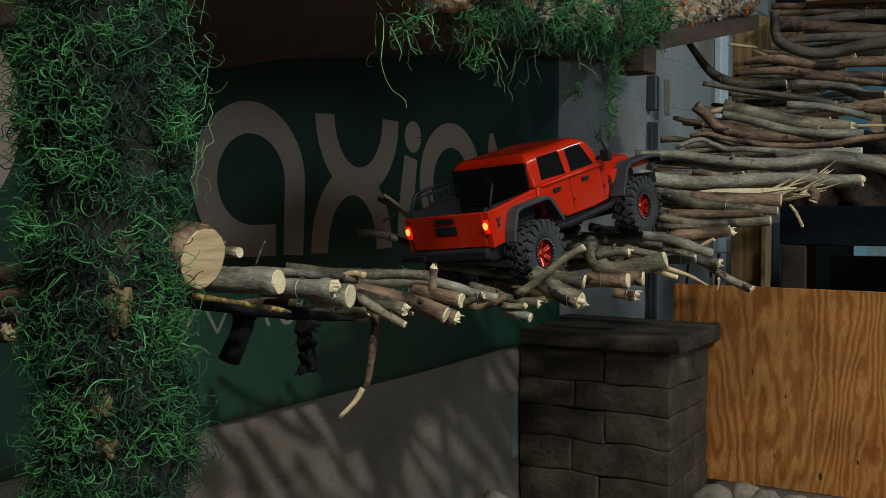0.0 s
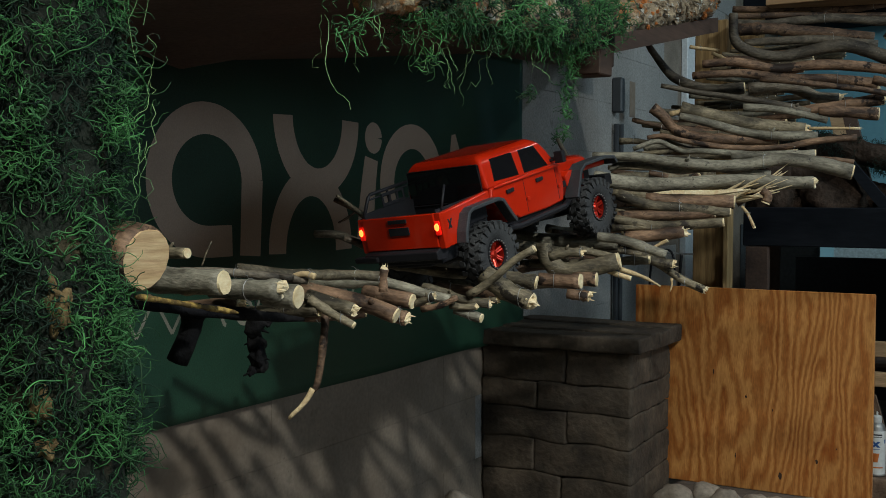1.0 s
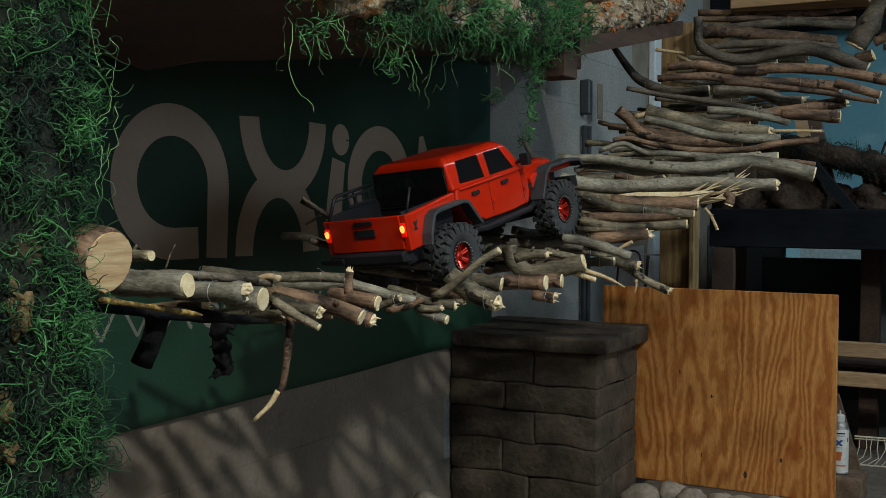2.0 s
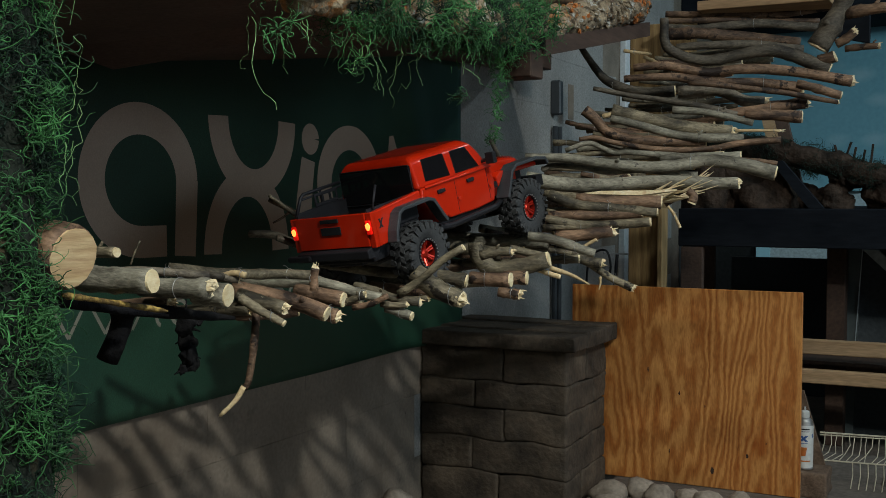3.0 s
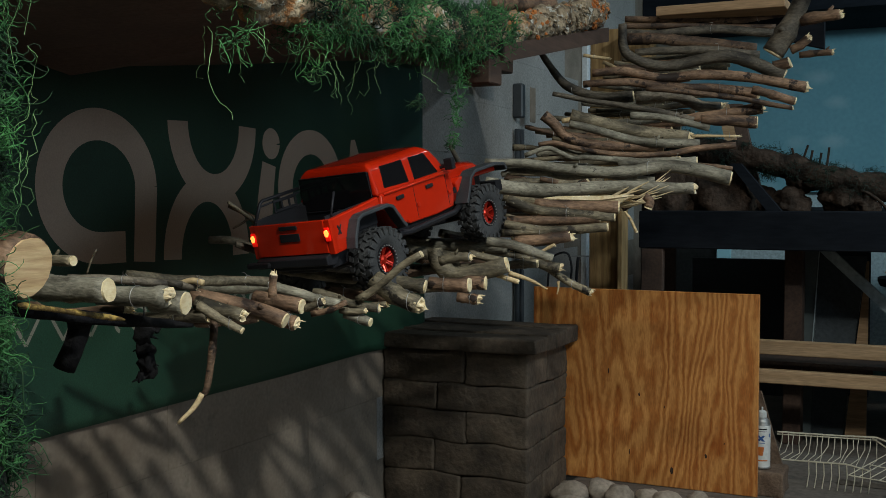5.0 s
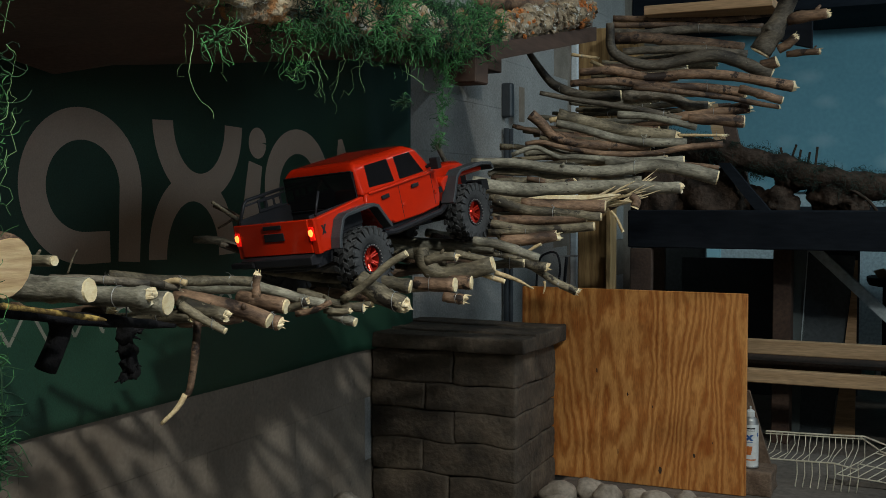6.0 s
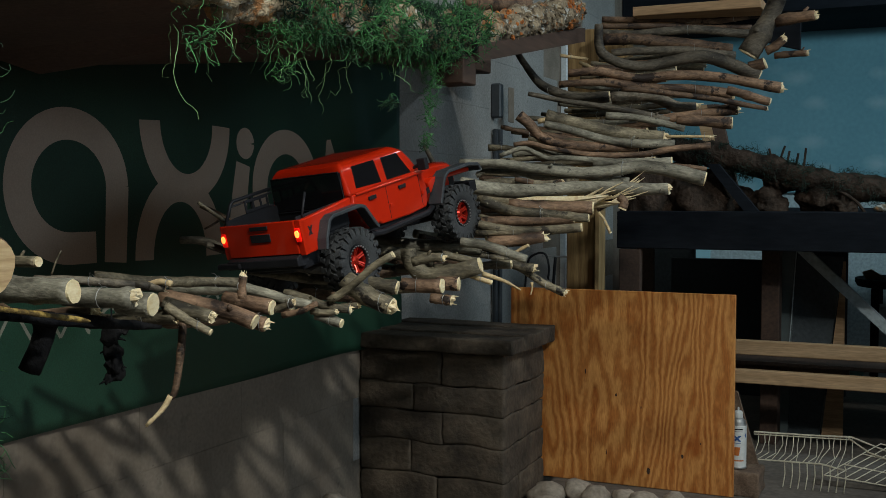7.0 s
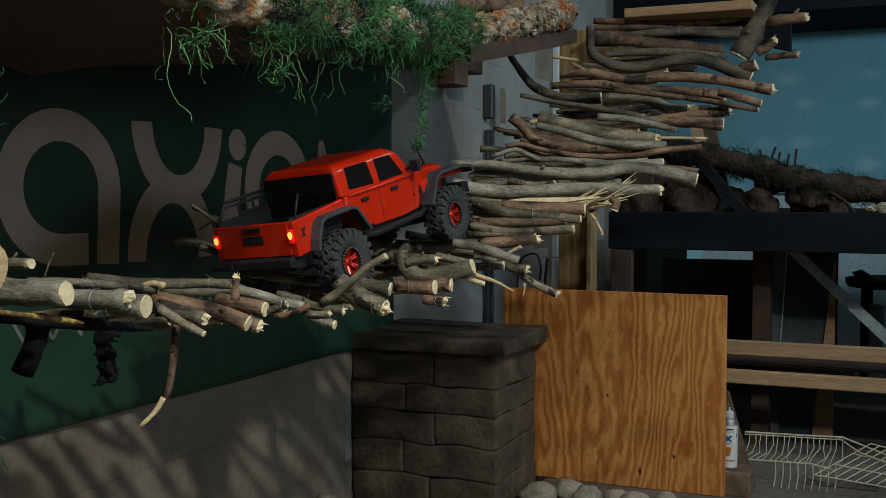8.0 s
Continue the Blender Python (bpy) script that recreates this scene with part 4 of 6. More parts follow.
# the climbing half of the bridge, from its head down
CLIMB = (
    (((-1.133, 3.642, 1.502), (-0.977, 3.684, 1.500), (-0.794, 3.733, 1.491), (-0.632, 3.777, 1.509)), 0.0086, 0.0087, 'none', 2),
    (((-1.107, 3.552, 1.468), (-0.925, 3.601, 1.465), (-0.659, 3.673, 1.453)), 0.0075, 0.0076, 'none', 2),
    (((-1.094, 3.506, 1.437), (-0.989, 3.535, 1.435), (-0.804, 3.585, 1.441), (-0.648, 3.627, 1.428)), 0.0107, 0.0116, 'none', 4),
    (((-1.065, 3.420, 1.407), (-0.951, 3.450, 1.398), (-0.822, 3.486, 1.389), (-0.687, 3.522, 1.366)), 0.0153, 0.0145, 'none', 2),
    (((-1.025, 3.376, 1.354), (-0.939, 3.400, 1.359), (-0.896, 3.411, 1.361), (-0.776, 3.444, 1.358), (-0.671, 3.472, 1.342)), 0.0095, 0.0119, 'none', 4),
    (((-0.996, 3.135, 1.403), (-0.995, 3.136, 1.340), (-0.967, 3.143, 1.311), (-0.880, 3.167, 1.286), (-0.808, 3.186, 1.293), (-0.723, 3.209, 1.304), (-0.645, 3.230, 1.289), (-0.571, 3.250, 1.256)), 0.0103, 0.0155, 'cut', 4),
    (((-1.225, 3.491, 1.374), (-1.191, 3.500, 1.368), (-1.144, 3.513, 1.360)), 0.0050, 0.0037, 'torn', 3),
    (((-1.076, 3.209, 1.314), (-1.012, 3.227, 1.282), (-0.950, 3.243, 1.270), (-0.844, 3.272, 1.263)), 0.0041, 0.0068, 'none', 3),
    (((-1.105, 3.330, 1.310), (-1.018, 3.354, 1.308), (-0.946, 3.373, 1.300)), 0.0078, 0.0078, 'none', 2),
    (((-1.038, 2.996, 1.252), (-0.953, 3.019, 1.258), (-0.863, 3.043, 1.239), (-0.787, 3.064, 1.243), (-0.686, 3.091, 1.241), (-0.593, 3.116, 1.225), (-0.508, 3.139, 1.205)), 0.0091, 0.0127, 'torn', 2),
    (((-1.063, 2.987, 1.227), (-0.952, 3.016, 1.229), (-0.862, 3.041, 1.216), (-0.735, 3.075, 1.210), (-0.617, 3.107, 1.189)), 0.0084, 0.0119, 'torn', 2),
    (((-0.624, 3.037, 1.200), (-0.570, 3.051, 1.187), (-0.513, 3.067, 1.168)), 0.0089, 0.0097, 'cut', 2),
    (((-1.227, 3.064, 1.367), (-1.203, 3.070, 1.309), (-1.162, 3.081, 1.252), (-1.120, 3.092, 1.225), (-1.045, 3.113, 1.205), (-0.963, 3.135, 1.203)), 0.0066, 0.0138, 'cut', 4),
    (((-0.913, 2.977, 1.184), (-0.850, 2.994, 1.189), (-0.800, 3.007, 1.185), (-0.749, 3.021, 1.158), (-0.700, 3.034, 1.149)), 0.0138, 0.0131, 'torn', 4),
    (((-1.115, 2.881, 1.195), (-1.029, 2.904, 1.179), (-0.927, 2.932, 1.159), (-0.809, 2.964, 1.131), (-0.756, 2.978, 1.117)), 0.0054, 0.0081, 'none', 4),
    (((-0.873, 2.930, 1.199), (-0.738, 2.967, 1.186), (-0.636, 2.995, 1.169), (-0.582, 3.009, 1.158), (-0.519, 3.026, 1.145)), 0.0068, 0.0054, 'torn', 2),
    (((-0.794, 2.983, 1.122), (-0.689, 3.011, 1.133), (-0.593, 3.037, 1.151)), 0.0089, 0.0137, 'torn', 2),
    (((-0.730, 2.932, 1.113), (-0.658, 2.951, 1.113), (-0.596, 2.968, 1.111)), 0.0100, 0.0140, 'cut', 2),
    (((-1.125, 2.999, 1.129), (-1.091, 3.008, 1.136), (-1.065, 3.015, 1.138)), 0.0060, 0.0048, 'torn', 3),
    (((-1.033, 2.808, 1.129), (-0.959, 2.828, 1.110), (-0.865, 2.853, 1.089), (-0.747, 2.885, 1.068)), 0.0152, 0.0140, 'torn', 0),
    (((-0.736, 2.861, 1.071), (-0.686, 2.875, 1.071), (-0.634, 2.889, 1.070)), 0.0033, 0.0028, 'splinter', 3),
    (((-0.902, 2.885, 1.129), (-0.824, 2.907, 1.120), (-0.707, 2.938, 1.094)), 0.0085, 0.0074, 'none', 1),
    (((-1.024, 2.767, 1.097), (-0.926, 2.794, 1.076), (-0.823, 2.822, 1.058), (-0.717, 2.850, 1.050)), 0.0083, 0.0094, 'none', 1),
    (((-1.093, 2.759, 1.127), (-1.064, 2.766, 1.105), (-1.038, 2.774, 1.076), (-0.985, 2.788, 1.056), (-0.908, 2.809, 1.046), (-0.803, 2.837, 1.042)), 0.0117, 0.0094, 'cut', 2),
    (((-1.191, 2.883, 1.108), (-1.136, 2.898, 1.093), (-1.091, 2.910, 1.080)), 0.0044, 0.0053, 'none', 2),
    (((-1.085, 2.712, 1.053), (-1.048, 2.722, 1.056), (-0.996, 2.736, 1.039), (-0.894, 2.763, 1.023), (-0.784, 2.793, 1.023), (-0.705, 2.814, 1.038), (-0.621, 2.837, 1.042)), 0.0044, 0.0071, 'none', 2),
    (((-1.201, 2.822, 1.050), (-1.165, 2.832, 1.050), (-1.127, 2.842, 1.045)), 0.0075, 0.0046, 'none', 0),
    (((-1.114, 2.684, 1.021), (-1.062, 2.698, 1.038), (-1.026, 2.708, 1.025), (-0.998, 2.715, 1.014), (-0.970, 2.723, 1.017), (-0.888, 2.745, 1.011), (-0.799, 2.769, 1.002)), 0.0049, 0.0065, 'none', 1),
    (((-1.048, 2.737, 1.048), (-0.991, 2.752, 1.024), (-0.898, 2.777, 1.025), (-0.817, 2.799, 1.020)), 0.0049, 0.0060, 'none', 0),
    (((-0.883, 2.725, 0.999), (-0.788, 2.750, 1.005), (-0.705, 2.773, 1.005)), 0.0070, 0.0096, 'cut', 1),
    (((-0.795, 2.776, 1.005), (-0.770, 2.783, 1.011), (-0.748, 2.789, 1.014)), 0.0043, 0.0032, 'torn', 3),
    (((-0.693, 2.717, 0.995), (-0.650, 2.728, 0.990), (-0.613, 2.738, 0.984)), 0.0052, 0.0047, 'none', 2),
    (((-1.162, 2.552, 1.002), (-1.062, 2.579, 0.998), (-0.988, 2.599, 0.989), (-0.895, 2.624, 0.980), (-0.818, 2.645, 0.985), (-0.751, 2.663, 0.989), (-0.666, 2.686, 0.977), (-0.609, 2.701, 0.965)), 0.0083, 0.0145, 'cut', 1),
    (((-1.130, 2.581, 0.972), (-1.104, 2.588, 0.983), (-1.034, 2.607, 0.977), (-0.984, 2.621, 0.967), (-0.901, 2.643, 0.969), (-0.837, 2.660, 0.961), (-0.779, 2.676, 0.956)), 0.0052, 0.0073, 'none', 1),
    (((-1.063, 2.663, 0.965), (-1.045, 2.668, 0.962), (-1.020, 2.675, 0.956)), 0.0048, 0.0059, 'none', 2),
    (((-1.135, 2.489, 0.953), (-1.066, 2.508, 0.942), (-0.980, 2.531, 0.936), (-0.884, 2.557, 0.941), (-0.813, 2.576, 0.940), (-0.729, 2.599, 0.935), (-0.670, 2.615, 0.935)), 0.0147, 0.0116, 'torn', 1),
    (((-1.024, 2.666, 0.895), (-0.992, 2.675, 0.923), (-0.951, 2.686, 0.959)), 0.0080, 0.0080, 'cut', 2),
    (((-0.905, 2.694, 0.914), (-0.866, 2.705, 0.942), (-0.842, 2.711, 0.968)), 0.0032, 0.0032, 'cut', 0),
    (((-1.035, 2.379, 0.911), (-0.989, 2.391, 0.895), (-0.953, 2.401, 0.887), (-0.889, 2.418, 0.881), (-0.812, 2.439, 0.875)), 0.0105, 0.0081, 'cut', 0),
    (((-0.998, 2.440, 0.901), (-0.928, 2.459, 0.900), (-0.882, 2.472, 0.897), (-0.811, 2.491, 0.893)), 0.0107, 0.0126, 'cut', 2),
    (((-0.845, 2.618, 0.899), (-0.807, 2.628, 0.923), (-0.781, 2.635, 0.942)), 0.0102, 0.0087, 'splinter', 2),
    (((-0.757, 2.494, 0.921), (-0.745, 2.497, 0.910), (-0.749, 2.496, 0.895)), 0.0072, 0.0087, 'cut', 2),
    (((-0.772, 2.393, 0.887), (-0.760, 2.396, 0.870), (-0.749, 2.399, 0.845)), 0.0021, 0.0028, 'cut', 3),
    (((-1.033, 2.379, 0.865), (-0.957, 2.399, 0.866), (-0.875, 2.421, 0.869), (-0.839, 2.431, 0.870)), 0.0086, 0.0100, 'torn', 2),
    (((-0.986, 2.424, 0.855), (-0.972, 2.427, 0.863), (-0.962, 2.430, 0.869)), 0.0034, 0.0024, 'torn', 3),
    (((-1.029, 2.351, 0.860), (-0.969, 2.367, 0.850), (-0.880, 2.391, 0.850), (-0.816, 2.408, 0.852)), 0.0090, 0.0085, 'cut', 0),
    (((-1.039, 2.350, 0.840), (-0.970, 2.369, 0.840), (-0.903, 2.387, 0.836)), 0.0066, 0.0071, 'none', 0),
    (((-1.008, 2.349, 0.818), (-0.940, 2.368, 0.824), (-0.891, 2.381, 0.831)), 0.0113, 0.0108, 'torn', 2),
    (((-1.040, 2.270, 0.824), (-0.996, 2.282, 0.817), (-0.942, 2.296, 0.799), (-0.903, 2.307, 0.786)), 0.0087, 0.0078, 'none', 1),
    (((-1.029, 2.383, 0.794), (-1.023, 2.385, 0.815), (-1.027, 2.384, 0.834)), 0.0026, 0.0024, 'none', 3),
    (((-1.046, 2.394, 0.877), (-0.977, 2.413, 0.876), (-0.895, 2.435, 0.873)), 0.0072, 0.0062, 'none', 0),
    (((-0.949, 2.351, 0.797), (-0.922, 2.359, 0.813), (-0.917, 2.360, 0.815)), 0.0028, 0.0033, 'torn', 3),
)
for pts, r0, r1, end, tone in CLIMB:
    stick(pts, r0 * 1.2, r1 * 1.2, end, tone)

# a crooked dark branch that rises from the far edge, with a wisp of moss on its tip
stick([(-1.212, 2.45, 1.039), (-1.202, 2.45, 1.023), (-1.177, 2.45, 0.983), (-1.132, 2.45, 0.945), (-1.083, 2.45, 0.907)], 0.0045, 0.0095, "none", 4)

# lower layer of thinner branches
PROFILE = ((1.2, 0.775, -1.66, -1.25), (1.5, 0.745, -1.62, -1.24), (1.8, 0.715, -1.58, -1.16), (2.0, 0.725, -1.55, -1.06), (2.2, 0.765, -1.5, -0.98), (2.4, 0.85, -1.24, -0.9), (2.55, 0.935, -1.22, -0.82), (2.68, 1.0, -1.2, -0.78), (3.0, 1.14, -1.2, -0.72), (3.4, 1.34, -1.15, -0.7), (3.6, 1.42, -1.1, -0.68))
rl = random.Random(77)
y = 1.5
while y < 3.52:
    cols = [np.interp(y, [q[0] for q in PROFILE], [q[k] for q in PROFILE]) for k in (1, 2, 3)]
    back = 0.05 * min(1, max(0, (cols[0] - 0.78) / 0.08))
    z, xl, xr = cols[0] - 0.021 + rl.uniform(-0.008, 0.008), cols[1] + rl.uniform(0.0, 0.12), cols[2] - rl.uniform(0.06, 0.2)
    r = rl.uniform(0.007, 0.014)
    lean = rl.uniform(-0.035, 0.035)
    stick([(xl, y + back - lean, z + rl.uniform(-0.01, 0.01)), (xl * 0.6 + xr * 0.4, y + back + rl.uniform(-0.02, 0.02), z - 0.006), (xr, y + back + 0.03 + lean, z + rl.uniform(-0.01, 0.012))], r * 0.75, r, rl.choice(("cut", "torn", "none", "cut")), rl.choice((0, 0, 0, 1, 2, 2)))
    y += rl.uniform(0.016, 0.03) if y > 2.25 else rl.uniform(0.08, 0.13)

# a splayed break
fan = random.Random(8)
mb = Mesh()
for k in range(13):
    a = Vector((-0.9 + fan.uniform(0, 0.1), 2.56 + fan.uniform(-0.012, 0.012), 0.903 + fan.uniform(-0.006, 0.008)))
    d = Vector((fan.uniform(0.05, 0.15), fan.uniform(-0.03, 0.02), fan.uniform(-0.004, 0.05)))
    w = fan.uniform(0.0022, 0.0062)
    mb.tube([a, a + d * 0.55 + Vector((0, 0, fan.uniform(-0.008, 0.006))), a + d], [w, w * 0.8, 0.0008], 5, wob=0.7, seed=k)
mb.tube([(-1.005, 2.47, 0.913), (-0.95, 2.485, 0.916), (-0.87, 2.51, 0.914), (-0.79, 2.53, 0.922)], [0.001, 0.006, 0.0075, 0.002], 6, wob=0.4, seed=5)
tagged(part("splinter_break", mb, M_SPLINT, bridge, "splayed pale splinters of a broken branch"), kind="stuff")

# crooked dark branches lying over the far edge of the bridge
stick([(-1.557, 2.066, 0.903), (-1.51, 2.086, 0.879), (-1.465, 2.104, 0.836), (-1.416, 2.124, 0.79), (-1.36, 2.15, 0.765)], 0.005, 0.009, "none", 2)
stick([(-1.51, 2.086, 0.879), (-1.53, 2.07, 0.86), (-1.545, 2.06, 0.85)], 0.003, 0.002, "none", 2)
stick([(-1.6, 2.05, 0.826), (-1.547, 2.066, 0.822), (-1.492, 2.09, 0.803), (-1.414, 2.124, 0.775), (-1.3, 2.17, 0.76)], 0.008, 0.012, "none", 4)


# ---- the model truck ----
def loft(mb, rings_):
    """Joins equal rings of points into a closed skin."""
    n = len(rings_[0])
    vs = [p for r in rings_ for p in r]
    fs = [tuple(range(n))[::-1], tuple(range(len(vs) - n, len(vs)))]
    for i in range(len(rings_) - 1):
        for k in range(n):
            l = (k + 1) % n
            fs.append((i * n + k, i * n + l, (i + 1) * n + l, (i + 1) * n + k))
    return mb.add(vs, fs)


def soft(mb, width, segments=3, angle=25):
    """Rounds the sharp edges of a mesh."""
    bm = bmesh.new()
    vs = [bm.verts.new(p) for p in mb.v]
    for f in mb.f:
        bm.faces.new([vs[i] for i in f])
    bmesh.ops.recalc_face_normals(bm, faces=bm.faces)
    bm.normal_update()
    ed = [e for e in bm.edges if len(e.link_faces) == 2 and math.degrees(e.calc_face_angle(0)) > angle]
    bmesh.ops.bevel(bm, geom=ed, offset=width, segments=segments, profile=0.5, affect="EDGES", clamp_overlap=True)
    bm.verts.index_update()
    out = Mesh().add([v.co[:] for v in bm.verts], [tuple(v.index for v in f.verts) for f in bm.faces])
    bm.free()
    return out


def strip(line, thick, lo, hi):
    """A bent band along a line of (x, z), thick across, from y = lo to hi."""
    pts = [Vector(p) for p in line]
    rings_ = []
    for i, p in enumerate(pts):
        t = (pts[min(i + 1, len(pts) - 1)] - pts[max(i - 1, 0)]).normalized()
        s = Vector((-t.y, t.x)) * thick / 2
        a, b = p + s, p - s
        rings_.append([(a.x, lo, a.y), (a.x, hi, a.y), (b.x, hi, b.y), (b.x, lo, b.y)])
    return soft(loft(Mesh(), rings_), 0.0015, 2, 50)


def tyre_mesh():
    R, W = 0.0585, 0.021
    prof = [(0.0262, -W * 0.72), (0.031, -W * 0.95), (0.043, -W * 1.08), (0.052, -W * 1.0), (0.0555, -W * 0.8), (0.0558, 0), (0.0555, W * 0.8), (0.052, W), (0.043, W * 1.08), (0.031, W * 0.95), (0.0262, W * 0.72)]
    base = Mesh().lathe(prof, 48, "y")
    mb = Mesh()
    n = 21
    for side in (-1, 1):
        for k in range(n):
            g0 = 2 * math.pi * (k + (0.5 if side > 0 else 0)) / n
            for lo, hi, r0, r1, sk in ((0.05, 0.5, 0.0545, 0.0595, 0.045), (0.58, 1.02, 0.0535, 0.0592, -0.03), (1.0, 1.16, 0.0445, 0.0575, 0.0)):
                a = 0.088 if hi < 1.1 else 0.07
                vs = []
                for r in (r0, r1):
                    for w, g in ((lo, -a), (hi, -a + sk * 2), (hi, a * 0.75 + sk * 2), (lo, a * 0.75)):
                        q = g0 + g
                        vs.append((r * math.cos(q), side * w * W, r * math.sin(q)))
                fs = [(0, 1, 2, 3), (7, 6, 5, 4), (0, 4, 5, 1), (1, 5, 6, 2), (2, 6, 7, 3), (3, 7, 4, 0)]
                mb.add(vs, fs)
    return base, mb


def wheel():
    """A wheel round its axle along y, outer face towards -y."""
    w = new("wheel")
    base, lugs = tyre_mesh()
    tyre = part("tyre", base, M_TYRE, w, smooth=True)
    tagged(part("tread", lugs, M_TYRE, w, "chunky black tread lugs"), kind="stuff")
    part("rim", Mesh().lathe([(0.0255, -0.015), (0.0235, -0.0145), (0.022, -0.004), (0.0205, 0.006), (0.0, 0.006)], 36, "y"), M_RIM, w, smooth=False)
    ring = Mesh().lathe([(0.0272, -0.0168), (0.0268, -0.0185), (0.0235, -0.0185), (0.0228, -0.0165), (0.0228, -0.014), (0.0272, -0.014)], 40, "y", closed=True)
    part("beadlock_ring", ring, M_BLACK, w, "black beadlock ring")
    sp = Mesh()
    for k in range(6):
        g = 2 * math.pi * k / 6
        for d in (-0.16, 0.16):
            a, b = (0.007, g + d * 1.5), (0.0215, g + d * 0.75)
            sp.tube([(a[0] * math.cos(a[1]), -0.0075, a[0] * math.sin(a[1])), (b[0] * math.cos(b[1]), -0.0125, b[0] * math.sin(b[1]))], 0.0022, 6)
    part("spokes", sp, M_RIM, w)
    part("hub", Mesh().lathe([(0.0, -0.013), (0.005, -0.013), (0.0085, -0.010), (0.009, -0.004), (0.0, -0.004)], 12, "y"), M_RIM, w)
    bolts = Mesh()
    for k in range(24):
        g = 2 * math.pi * k / 24
        bolts.lathe([(0, -0.0206), (0.0012, -0.0204), (0.0014, -0.0184)], 6, "y", (0.0252 * math.cos(g), 0, 0.0252 * math.sin(g)))
    tagged(part("bolts", bolts, M_STEEL, w, "ring of tiny steel bolts"), kind="stuff")
    return w


def truck():
    t = thing("model_truck", (-1.2175, 1.986, 0.7290, -4.7, -12.9, 81.7), "red radio-controlled model pickup truck with lit tail lights", "model truck")
    t.scale = (1.07, 1.07, 1.07)
    H = 0.094
    # cab tub, bed and nose
    tub = [(0.034, 0.146), (0.052, 0.132), (0.068, 0.1), (0.098, 0.098), (0.104, 0.104), (0.112, 0.098), (0.205, 0.094), (0.262, 0.096), (0.275, 0.13), (0.262, 0.172), (0.04, 0.169)]
    part("cab", soft(Mesh().prism(tub, -H, H, "y"), 0.005, 4), M_RED, t, smooth="panel")
    side = [(-0.106, 0.1), (-0.074, 0.1), (-0.066, 0.12), (-0.05, 0.145), (0.033, 0.145), (0.033, 0.168), (-0.106, 0.16)]
    for s in (-1, 1):
        part("bed_side", soft(Mesh().prism(side, s * H, s * (H - 0.012), "y"), 0.003), M_RED, t, smooth="panel")
    part("bed_floor", Mesh().box((-0.105, -0.081, 0.112), (0.033, 0.081, 0.12)), M_BLACK, t, "black bed liner")
    for s in (-1, 1):
        part("bed_liner", Mesh().box((-0.104, s * 0.0816, 0.12), (0.033, s * 0.078, 0.1655), 0.0005), M_BLACK, t)
    gate = part("tailgate", soft(Mesh().box((-0.113, -0.081, 0.103), (-0.104, 0.081, 0.161), 0.001), 0.002), M_RED, t, smooth="panel")
    part("handle", Mesh().box((-0.1155, -0.022, 0.149), (-0.1131, 0.02, 0.156), 0.0008), M_BLACK, gate, "black tailgate handle")
    part("badge", Mesh().box((-0.1148, -0.024, 0.128), (-0.1131, 0.022, 0.142), 0.0006), M_BLACK, gate, "dark plain badge panel")
    for s in (-1, 1):
        post = part("corner_post", soft(Mesh().box((-0.111, s * 0.0815 if s > 0 else -H, 0.1), (-0.1, H if s > 0 else -0.0815, 0.161), 0.001), 0.003), M_RED, t, smooth="panel")
        part("tail_light", Mesh().box((-0.115, s * 0.0865 - 0.0055, 0.124), (-0.1105, s * 0.0865 + 0.0055, 0.148), 0.0015), M_TAIL, post, "glowing red tail light")
    for s in (-1, 1):
        mb = Mesh()
        mb.lump((-0.1152, s * 0.0865, 0.138), (0.0024, 0.005, 0.0065), 3, 0.3, 2)
        part("bulb", mb, M_HOT, t, "bright lit bulb")
    part("rear_bumper", soft(Mesh().prism([(-0.123, 0.084), (-0.1, 0.08), (-0.085, 0.098), (-0.112, 0.102), (-0.123, 0.098)], -0.082, 0.084, "y"), 0.002), M_BLACK, t)
    part("tow_bar", Mesh().box((-0.128, 0.05, 0.086), (-0.115, 0.105, 0.096), 0.002), M_BLACK, t)
    # greenhouse
    def hoop(z, x0, x1, y):
        return [(x0, -y, z), (x1, -y, z), (x1, y, z), (x0, y, z)]
    g = loft(Mesh(), [hoop(0.167, 0.032, 0.263, 0.0935), hoop(0.198, 0.033, 0.243, 0.0885), hoop(0.219, 0.035, 0.226, 0.0845), hoop(0.2285, 0.043, 0.208, 0.074), hoop(0.2315, 0.065, 0.19, 0.052)])
    part("roof", soft(g, 0.006, 4, 14), M_RED, t, smooth="panel")
    def pane(name, quad, s, out=0.0011):
        mb = Mesh()
        vs = []
        for dy in (out, -0.002):
            for x, z in quad:
                y = 0.0935 - (z - 0.167) * (0.009 / 0.052)
                vs.append((x, s * (y + dy), z))
        fs = [(0, 1, 2, 3), (7, 6, 5, 4)] + [(i, 4 + i, 4 + (i + 1) % 4, (i + 1) % 4) for i in range(4)]
        part(name, soft(mb.add(vs, fs), 0.0025, 2), M_GLASS, t, "dark tinted window")
    for s in (-1, 1):
        pane("side_window", [(0.057, 0.1775), (0.134, 0.1735), (0.132, 0.2165), (0.064, 0.2175)], s)
        pane("side_window", [(0.151, 0.173), (0.231, 0.1715), (0.205, 0.2155), (0.153, 0.216)], s)
        # belt moulding, door seams and handles
        belt = Mesh().tube([(0.05, s * 0.0945, 0.168), (0.15, s * 0.095, 0.1668), (0.262, s * 0.0948, 0.1655)], 0.003, 10)
        part("belt_moulding", belt, M_RED, t, smooth="panel")
